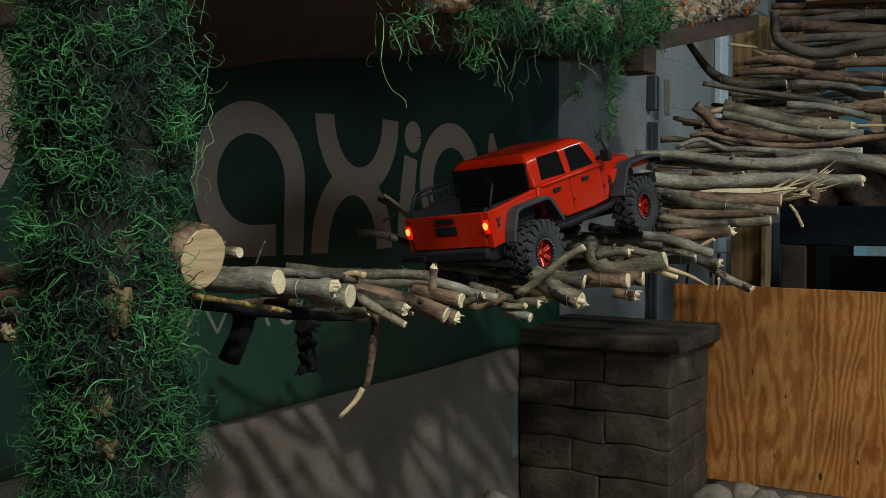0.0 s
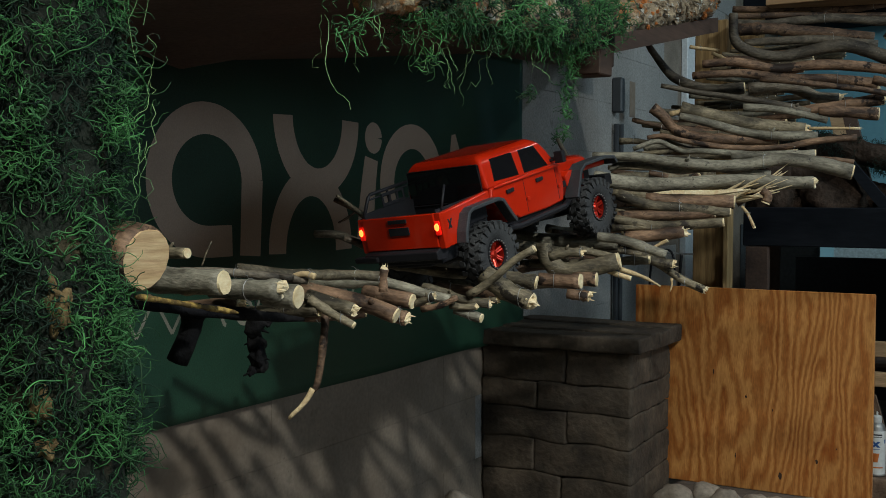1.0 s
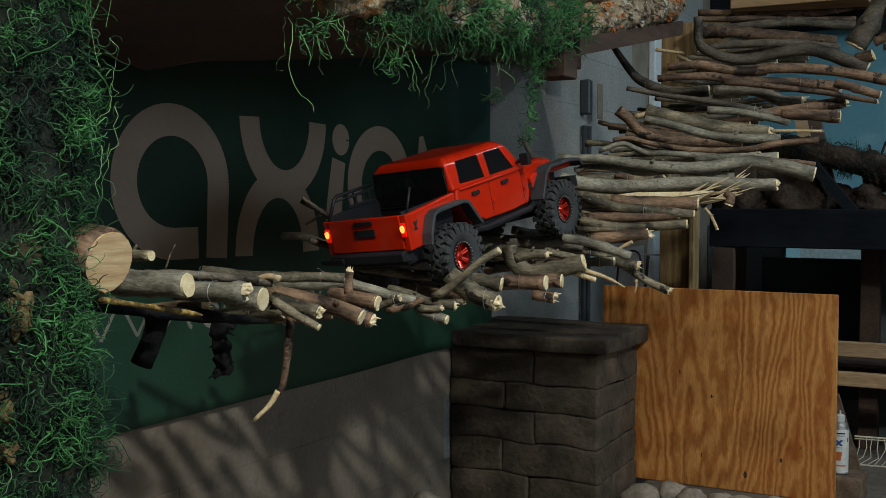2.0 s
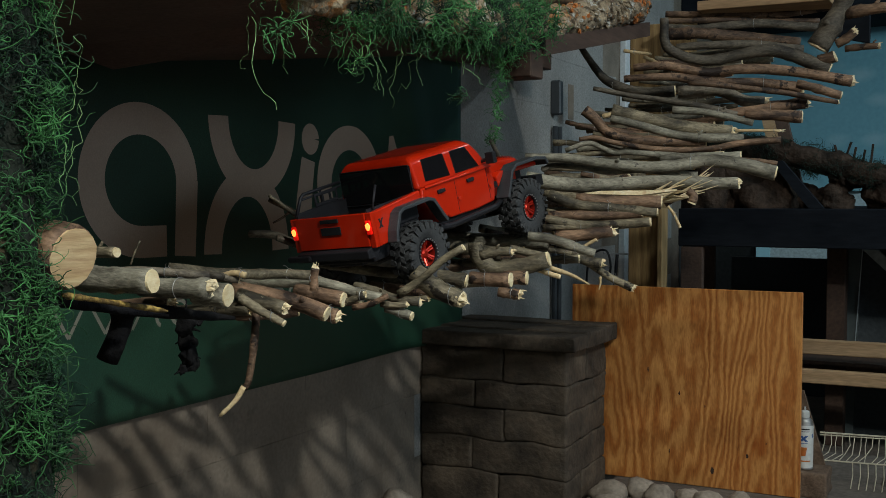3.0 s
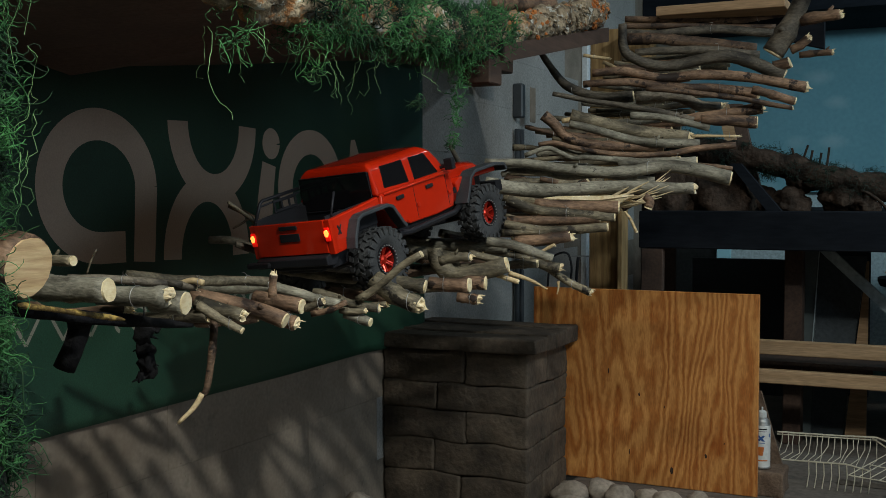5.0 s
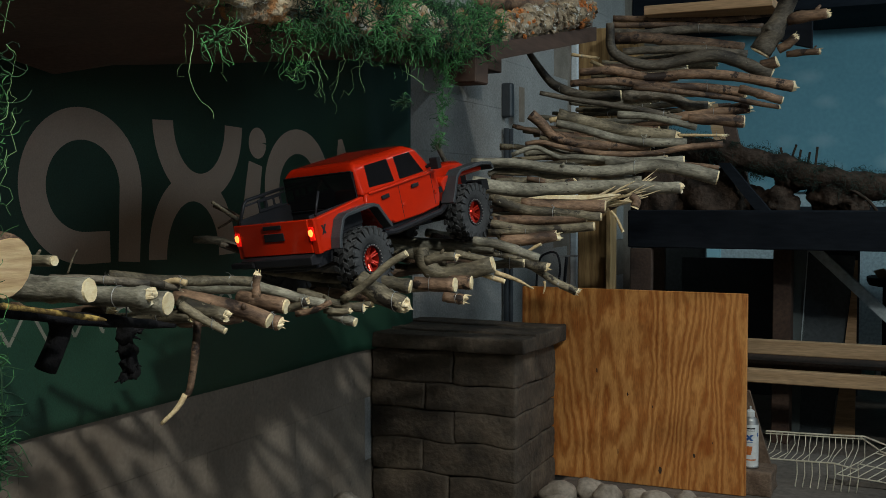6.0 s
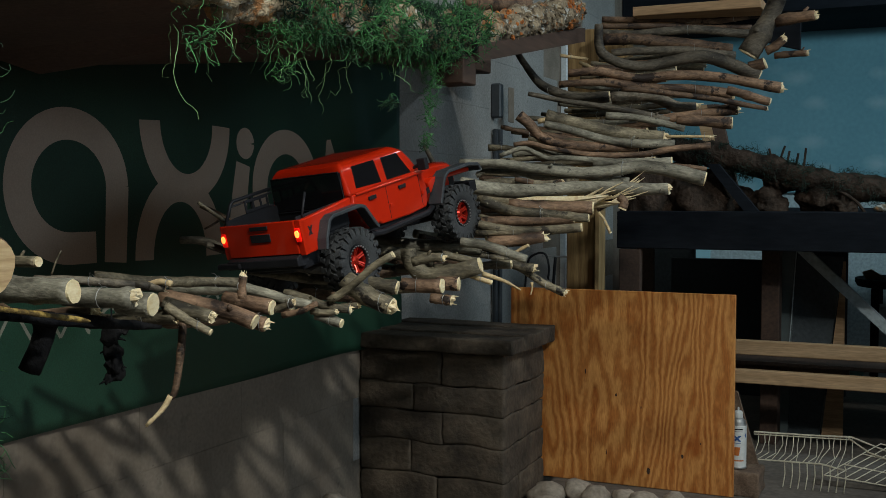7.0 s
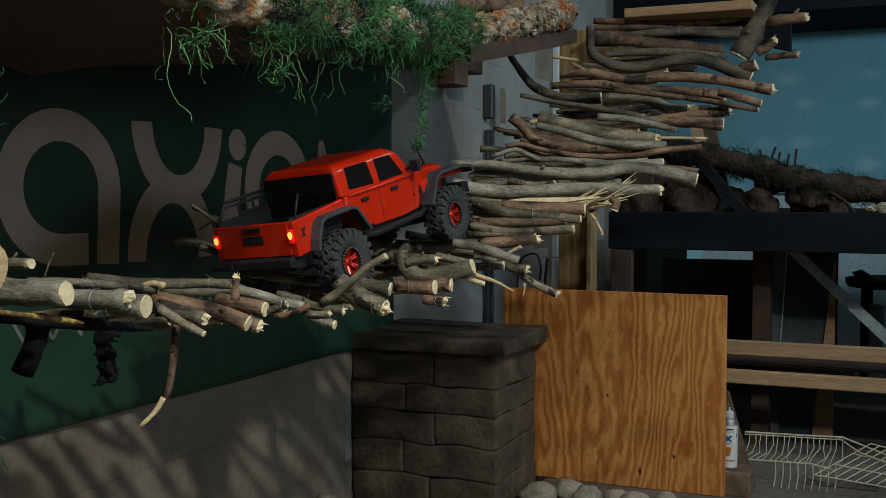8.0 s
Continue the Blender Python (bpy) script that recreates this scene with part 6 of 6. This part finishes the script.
hs = thing("hanging_branch", (0, 0, 0), "thin branch hanging below the bridge with a pale stripped end", "branch")
stick([(-1.255, 1.62, 0.72), (-1.26, 1.62, 0.66), (-1.268, 1.615, 0.6), (-1.275, 1.61, 0.585)], 0.007, 0.0055, "none", 2, hs)
stick([(-1.275, 1.61, 0.588), (-1.285, 1.6, 0.565), (-1.305, 1.585, 0.54)], 0.0055, 0.003, "torn", 3, hs)


def tie(p, r, tilt, seed):
    """A loop of thin wire round a stick."""
    rng = random.Random(seed)
    pts = []
    for k in range(14):
        g = 2 * math.pi * k / 14
        pts.append((p[0] + 0.3 * r * math.cos(g) * tilt, p[1] + r * math.cos(g), p[2] + r * math.sin(g)))
    mb = Mesh().tube(pts, 0.0007, 5, closed=True)
    q = pts[4]
    mb.tube([q, (q[0] + rng.uniform(-0.006, 0.006), q[1] - 0.004, q[2] + 0.005), (q[0] + rng.uniform(-0.01, 0.01), q[1] - 0.006, q[2] + 0.006)], 0.0005, 4)
    part("wire_tie", mb, M_STEEL, bridge, "thin steel wire tie")


for k, ob in enumerate([o for o in bridge.children if o.name.startswith("stick")]):
    if k % 2 == 0:
        me = ob.data
        n = len(me.vertices) // 10
        i = max(1, int(n * (0.55 + 0.3 * ((k * 7) % 10) / 10))) * 10
        if i + 10 <= len(me.vertices):
            ring = [me.vertices[i + j].co for j in range(10)]
            c = sum(ring, Vector()) / 10
            r = max((v - c).length for v in ring) + 0.0012
            if r < 0.03:
                tie(c, r, (k % 3) - 1, k)

# ---- the foot of the course ----
solid("gravel_bed", soft(Mesh().box((-1.26, 3.0, -0.06), (0.6, 4.24, -0.014), 0.002), 0.01), M_DIRT, "bed of packed brown dirt", kind="structure", smooth=True)


def rock(name, at, size, seed, label="rounded brown river rock", material=None):
    ob = part(name, Mesh().lump((0, 0, 0), size, seed, 0.3, 3), material or M_ROCK, None, "", True)
    ob.matrix_world = pose(*at)
    return tagged(ob, label=label, category="rock", group="rocks at the foot of the course")


rr = random.Random(4)
for k, (x, y, z, s) in enumerate(((-1.62, 2.93, -0.02, 0.055), (-1.48, 2.9, -0.035, 0.05), (-1.36, 2.88, -0.045, 0.045), (-1.72, 2.9, 0.0, 0.05), (-1.2, 3.3, 0.0, 0.042), (-1.12, 3.36, 0.005, 0.03), (-1.05, 3.33, 0.0, 0.035), (-0.97, 3.36, 0.0, 0.03), (-0.9, 3.33, 0.0, 0.034), (-0.82, 3.37, 0.005, 0.026), (-0.76, 3.34, 0.0, 0.03), (-0.7, 3.37, 0.0, 0.022), (-1.17, 3.22, -0.01, 0.03), (-1.0, 3.25, -0.012, 0.032), (-0.86, 3.24, -0.015, 0.03))):
    s *= 1.25 if x > -1.3 else 1.0
    rock("rock", (x, y, z, 0, 0, rr.uniform(0, 180)), (s * rr.uniform(0.9, 1.3), s * rr.uniform(0.8, 1.1), s * rr.uniform(0.7, 0.95)), k)
M_BRICKY = mat("worn_brown_stone", (0.09, 0.055, 0.034), (0.2, 0.135, 0.09), 18, 0.9, bump=0.8, fine=120, depth=0.004)
solid("stone_block", rounded((-0.73, 3.575, -0.014), (-0.603, 3.7, 0.064), 0.008, 2.7, 0.5), M_BRICKY, "rough squared brown stone under a spray can", "stone", smooth=True)
solid("leaning_offcut", Mesh().prism([(-0.78, -0.014), (-0.604, -0.014), (-0.694, 0.29), (-0.78, 0.29)], 3.715, 3.731, "y"), M_BRICKY, "pointed brown board offcut standing behind a spray can", "board")

can = thing("spray_can", (-0.675, 3.625, 0.065), "white spray paint can with blue print and pale cap", "spray can")
part("body", Mesh().lathe([(0, 0), (0.0235, 0), (0.026, 0.004), (0.026, 0.133), (0.025, 0.137)], 32), M_CANW, can, smooth=False)
part("rim", Mesh().lathe([(0.0255, 0.0), (0.0268, 0.002), (0.0268, 0.005), (0.0258, 0.007)], 28), M_STEEL, can, "bare metal rim", smooth=True)
part("shoulder", Mesh().lathe([(0.0256, 0.137), (0.0225, 0.146), (0.0225, 0.15), (0.016, 0.158), (0.013, 0.16)], 28), M_STEEL, can, "bare metal shoulder", smooth=True)
part("nozzle", Mesh().lathe([(0.013, 0.16), (0.0138, 0.163), (0.0135, 0.177), (0.009, 0.181), (0.003, 0.182), (0.0028, 0.192), (0, 0.193)], 16), M_CANW, can)


def print_patch(z0, z1, a0, a1, material, slant=0.0):
    """A patch printed round the can, from angle a0 to a1; slant leans it."""
    vs = []
    for j in range(7):
        e = slant * (j / 3 - 1)
        for i in range(9):
            q = radians(a0 + (a1 - a0) * i / 8 + e)
            vs.append((0.0264 * math.cos(q), 0.0264 * math.sin(q), z0 + (z1 - z0) * j / 6))
    faces = [(9 * j + i, 9 * j + i + 1, 9 * j + i + 10, 9 * j + i + 9) for j in range(6) for i in range(8)]
    part("print", Mesh().add(vs, faces), material, can, "plain printed patch")


print_patch(0.124, 0.128, -120, -48, M_BLACK)
print_patch(0.118, 0.1195, -120, -50, M_BLACK)
print_patch(0.088, 0.106, -98, -78, M_BLUE, 20)
print_patch(0.088, 0.106, -98, -78, M_BLUE, -20)
print_patch(0.088, 0.106, -140, -122, M_BLUE)
print_patch(0.0815, 0.083, -120, -62, M_BLUE)
print_patch(0.1, 0.112, -30, -18, M_BLUE)
print_patch(0.043, 0.07, -125, -70, M_ORANGE, 5)
print_patch(0.025, 0.029, -120, -40, M_ORANGE)


def wire_rack():
    w = thing("wire_rack", (0, 0, 0), "bent cream-coated wire dish rack lying on the ground", "wire rack")
    rng = random.Random(3)
    def wire(pts, r=0.0022):
        part("wire", Mesh().tube(pts, r, 6), M_CREAM, w)
    wire([(-0.672, 3.93, 0.118), (-0.5, 3.95, 0.118), (-0.36, 3.96, 0.122), (-0.2, 3.93, 0.075), (0.05, 3.9, 0.03)], 0.003)
    wire([(-0.672, 3.93, 0.11), (-0.36, 3.96, 0.113)], 0.002)
    wire([(-0.655, 3.75, 0.066), (-0.547, 3.75, 0.069), (-0.436, 3.75, 0.072), (-0.36, 3.74, 0.06)], 0.0028)
    for k in range(17):
        x = -0.655 + k * 0.0185
        wire([(x, 3.93 + 0.05 * k / 17, 0.117), (x + rng.uniform(-0.004, 0.008), 3.925, 0.085), (x + rng.uniform(-0.014, 0.01), 3.86, 0.068), (x - 0.01 + rng.uniform(-0.005, 0.005), 3.752, 0.069)], 0.0014)
    for k in range(9):
        x = -0.548 + k * 0.023
        wire([(x, 3.748, 0.069), (x + 0.002, 3.745, 0.03), (x - 0.003, 3.735, -0.012)], 0.0018)
    wire([(-0.37, 3.95, 0.12), (-0.3, 3.85, 0.1), (-0.14, 3.75, 0.075), (0.1, 3.7, 0.03)], 0.0028)
    for k in range(12):
        a = k / 11
        wire([(-0.42 + 0.32 * a, 3.66 + 0.02 * a, 0.06 - 0.03 * a), (-0.27 + 0.3 * a, 3.93 - 0.02 * a, 0.115 - 0.05 * a)], 0.0017)
    for k in range(4):
        a = k / 3
        wire([(-0.42 + 0.15 * a, 3.66 + 0.27 * a, 0.06 + 0.055 * a), (-0.1 + 0.13 * a, 3.68 + 0.22 * a, 0.03 + 0.035 * a)], 0.002)


wire_rack()
solid("offcut_board", soft(Mesh().box((-0.46, 3.82, -0.0135), (-0.24, 3.9, 0.006), 0.002), 0.003), M_DIRT, "weathered grey offcut board on the dirt", "board")
solid("floor_board", soft(Mesh().box((-0.5, 3.3, -0.0135), (0.5, 3.52, 0.008), 0.002), 0.003), M_PINE, "dusty pale board lying on the dirt", "board")

# ---- mossy log and mounds on the dark deck ----
lg = thing("mossy_log", (0, 0, 0), "dark mossy log lying across the black deck", "log")
ll = smooth_line([(-1.2, 4.5, 1.13), (-1.02, 4.53, 1.105), (-0.82, 4.55, 1.06), (-0.6, 4.55, 1.0), (-0.4, 4.56, 0.96), (-0.05, 4.6, 0.93), (0.5, 4.7, 0.91)], 44)
part("trunk", lumpy_tube(ll, [0.047] * 45, 18, 0.4, 18, 6), M_PEAT, lg, smooth=True)
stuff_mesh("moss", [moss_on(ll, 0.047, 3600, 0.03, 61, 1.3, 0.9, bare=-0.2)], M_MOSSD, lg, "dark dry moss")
for k, (x, dx, z) in enumerate(((-0.70, -0.02, 0.07), (-0.69, 0.03, 0.08), (-0.655, 0.012, 0.06), (-0.62, 0.01, 0.05), (-0.59, 0.008, 0.07))):
    part("twig", Mesh().tube([(x, 4.55, 1.03), (x + dx, 4.55, 1.04 + z)], 0.0045, 6), M_PEAT, lg)
for k, (x, z, r, h) in enumerate(((-0.695, 0.985, 0.045, 0.055), (-0.725, 0.9, 0.068, 0.058), (-0.62, 0.985, 0.07, 0.04), (-0.52, 0.93, 0.085, 0.08), (-0.45, 0.89, 0.05, 0.04))):
    part("root", Mesh().lump((x, 4.56, z), (r, 0.05, h), k + 22, 0.55, 4), M_PEAT, lg, "dark gnarled root stump", smooth=True)
for k, (x, y, r, h) in enumerate(((-1.12, 4.6, 0.13, 0.2), (-0.98, 4.56, 0.13, 0.16), (-0.88, 4.66, 0.09, 0.1), (-1.2, 4.5, 0.1, 0.22))):
    solid("peat_mound", Mesh().lump((x, y, 0.865 + h * 0.3), (r, r * 0.7, h * 0.75), k + 12, 0.5, 4), M_PEAT, "dark crumbly peat mound on the deck", "mound", smooth=True)
slope = Mesh().prism([(-0.945, 1.05), (-0.9, 1.05), (-0.745, 0.866), (-0.8, 0.866)], 4.46, 4.5, "y")
solid("dark_brace", slope, M_DARKWOOD, "dark slanted board propped on the deck", "board")
solid("bark_chip", Mesh().lump((-0.27, 4.42, 0.88), (0.05, 0.03, 0.02), 40, 0.5, 3), M_CORK, "pale chip of bark on the deck edge", "bark", smooth=True)
solid("arched_root", Mesh().tube(smooth_line([(-0.46, 4.5, 0.94), (-0.43, 4.48, 0.93), (-0.39, 4.47, 0.9), (-0.36, 4.46, 0.862)], 14), 0.006, 7), M_PEAT, "thin dark root arching on the deck", "root")
for dx, m in ((0.0, M_PINE), (0.05, M_JOIST)):
    tim = Mesh().prism([(-1.035 + dx, 1.3), (-0.986 + dx, 1.3), (-0.885 + dx, 0.865), (-0.934 + dx, 0.865)], 4.66, 4.7, "y")
    solid("slanted_timber", tim, m, "slanted timber brace behind the bridge", "timber")
solid("deck_board", soft(Mesh().box((-1.02, 3.6, 1.5), (-0.62, 3.9, 1.53), 0.002), 0.003), M_PINE, "pale pine board on top of the bridge end", "board")
tb = thing("top_branch", (0, 0, 0), "thick dark branch leaning over the bridge end", "branch")
stick([(-0.5, 3.26, 1.56), (-0.53, 3.255, 1.45), (-0.563, 3.25, 1.375), (-0.602, 3.245, 1.313)], 0.022, 0.029, "cut", 4, tb)
stick([(-0.53, 3.26, 1.4), (-0.46, 3.25, 1.407), (-0.428, 3.25, 1.411)], 0.0166, 0.0136, "torn", 2, tb)
stick([(-0.552, 3.25, 1.324), (-0.526, 3.25, 1.335), (-0.504, 3.25, 1.351)], 0.0128, 0.0113, "torn", 2, tb)
stick([(-0.6, 3.25, 1.28), (-0.571, 3.25, 1.285), (-0.557, 3.25, 1.289)], 0.0151, 0.0158, "cut", 2, tb)
stick([(-0.53, 3.25, 1.305), (-0.477, 3.25, 1.307), (-0.445, 3.25, 1.307)], 0.0098, 0.0083, "torn", 2, tb)
solid("bracket_board", Mesh().prism([(-1.1, 1.5), (-0.525, 1.5), (-0.525, 1.39), (-0.6, 1.41), (-0.74, 1.46), (-1.1, 1.46)], 3.78, 3.82, "y"), M_DARKWOOD, "dark cut board under the bridge head", "board")

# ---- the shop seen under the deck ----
# dark sheet added where the back room is only dim
solid("dimming_sheet", Mesh().box((-1.79, 6.3, -0.06), (-1.36, 6.34, 0.75), 0.003), mat("slate_dimming", (0.03, 0.04, 0.046), (0.05, 0.064, 0.072), 4, 0.6), "slate grey sheet added to darken the back room", "sheet")
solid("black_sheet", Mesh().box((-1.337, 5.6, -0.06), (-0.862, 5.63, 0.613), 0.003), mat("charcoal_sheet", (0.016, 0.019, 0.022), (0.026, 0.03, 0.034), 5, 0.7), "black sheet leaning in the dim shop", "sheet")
# another added sheet, standing for the dark between the boards
solid("added_navy_sheet", Mesh().box((-0.858, 5.75, -0.06), (-0.505, 5.78, 0.7), 0.003), mat("navy_dimming", (0.02, 0.028, 0.036), (0.036, 0.048, 0.058), 5, 0.65), "dark blue-grey sheet added to hide the pale wall behind", "sheet")
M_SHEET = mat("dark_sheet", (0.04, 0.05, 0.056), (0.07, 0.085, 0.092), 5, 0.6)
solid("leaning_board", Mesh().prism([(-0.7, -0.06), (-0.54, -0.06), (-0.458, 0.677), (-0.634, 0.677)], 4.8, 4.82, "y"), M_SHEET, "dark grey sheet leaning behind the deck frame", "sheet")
M_CLEAR = mat("cloudy_plastic", (0.09, 0.11, 0.11), (0.14, 0.165, 0.165), 6, 0.25, bump=0.1, grit=0.3)
solid("clear_sheet", Mesh().prism([(-0.702, -0.06), (-0.66, -0.06), (-0.637, 0.7), (-0.7, 0.7)], 4.77, 4.78, "y"), M_CLEAR, "cloudy brownish plastic sheet on edge", "sheet")
for a, b in ((-0.7025, -0.7), (-0.658, -0.635)):
    solid("plastic_edge", Mesh().prism([(a - 0.002, 0.3), (a + 0.0015, 0.3), (b + 0.0015, 0.699), (b - 0.002, 0.699)], 4.763, 4.768, "y"), M_PALE, "pale edge strip of a plastic sheet", "strip")
solid("brown_board", Mesh().prism([(-1.333, -0.06), (-1.257, -0.06), (-1.257, 0.7), (-1.333, 0.7)], 4.9, 4.92, "y"), M_JOIST, "dark brown board standing behind the deck frame", "board")
solid("tan_board", Mesh().prism([(-0.53, -0.06), (-0.447, -0.06), (-0.447, 0.66), (-0.456, 0.66)], 4.785, 4.795, "y"), M_PINE, "thin tan board edge beside a grey sheet", "board")
brc = Mesh().prism([(-0.645, 0.717), (-0.589, 0.717), (-0.14, 0.297), (-0.14, 0.24)], 4.70, 4.735, "y")
# timber colour raised to a pale blue in place of cool light
solid("diagonal_brace", brc, mat("blue_lit_brace", (0.28, 0.36, 0.38), (0.52, 0.6, 0.62), 20, 0.8, bump=0.4, fine=120, stretch=(0.4, 1, 0.4)), "blue-grey diagonal timber brace, paled for the cool light on it", "brace")
solid("cross_board", Mesh().box((-0.9, 4.6, 0.222), (-0.415, 4.64, 0.256), 0.002), M_JOIST, "dark brown cross board behind the rails", "board")
solid("teal_block", Mesh().box((-0.436, 4.9, 0.17), (-0.381, 4.95, 0.24), 0.003), mat("teal_paint", (0.06, 0.2, 0.2), (0.1, 0.27, 0.26), 12, 0.7), "small teal painted block on a shelf", "block")
solid("brown_shelf", Mesh().box((-1.2, 4.34, 0.285), (0.9, 4.9, 0.3), 0.002), M_JOIST, "brown board shelf between the deck rails", "shelf")
win = thing("window_light", (-1.54, 7.182, 0.5), "small bright window strip in the back room", "window")
part("pane", Mesh().box((-0.14, 0, 0.0), (0.1, 0.02, 0.12), 0.002), glow("daylight_pane", (0.3, 0.55, 0.62), 0.07), win)
part("sash", Mesh().box((-0.02, -0.012, 0.0), (-0.008, -0.001, 0.12), 0.001), M_DARKWOOD, win)
tbl = thing("work_table", (-0.19, 6.2, -0.06), "dark round work table in the back room", "table")
part("tabletop", Mesh().lathe([(0, 0.52), (0.3, 0.52), (0.31, 0.54), (0.31, 0.56), (0, 0.56)], 30), M_DARKWOOD, tbl)
for x, y in ((-0.2, -0.2), (0.2, -0.2), (-0.2, 0.2), (0.2, 0.2)):
    part("leg", Mesh().box((x - 0.02, y - 0.02, 0), (x + 0.02, y + 0.02, 0.52), 0.002), M_DARKWOOD, tbl)
bin_ = thing("white_crate", (-0.32, 6.1, -0.06), "pale plastic crate under the work table", "crate")
part("shell", Mesh().box((-0.09, -0.1, 0), (0.02, 0.1, 0.425), 0.01), M_PALE, bin_)
boxy = thing("cardboard_piece", (-0.38, 6.1, 0.5), "folded piece of tan cardboard on the work table", "cardboard")
part("flap", Mesh().prism([(-0.06, 0.0), (0.045, 0.0), (-0.035, 0.05), (-0.08, 0.035)], -0.01, 0.01, "y"), M_PINE, boxy)
st = thing("metal_column", (-1.392, 5.0, -0.06), "round blue-grey metal pipe column", "column")
part("pipe", Mesh().lathe([(0.035, 0), (0.035, 0.78)], 20), M_GREYWOOD, st, smooth=True)

# ---- added, unseen window frame around the east fill ----
win = thing("added_window_1", (3.97, 2.3, 1.75), "added window frame around the cool fill light, out of view", "window", kind="structure")
for y0, y1, z0, z1 in ((-0.95, -0.87, -0.65, 0.65), (0.87, 0.95, -0.65, 0.65), (-0.95, 0.95, -0.65, -0.57), (-0.95, 0.95, 0.57, 0.65)):
    part("window_frame", Mesh().box((-0.02, y0, z0), (0.028, y1, z1), 0.004), M_WHITE, win)

# ---- wall blocks ----
blk = Mesh().box((-0.006, -0.1997, -0.0997), (0.0, 0.1997, 0.0997), 0.0006)
blk_mesh = mesh_of(blk, "block", M_BLOCK)
clean_lit_mesh = mesh_of(blk, "block", M_CLEAN_LIT)
for row in range(11):
    z = -0.03 + row * 0.2
    off = 0.0 if row % 2 else 0.2
    for k in range(15):
        y = 0.13 + off + k * 0.4
        if 5.0 < y < 5.5 or y > 6.9:
            continue
        # beyond y 3.3 the cleaner blocks have the brighter light in their colour
        ob = new("block", clean_lit_mesh if y > 3.3 else blk_mesh)
        ob.parent = wall
        ob.location = (WALL + 0.0015, y, z + 0.01)
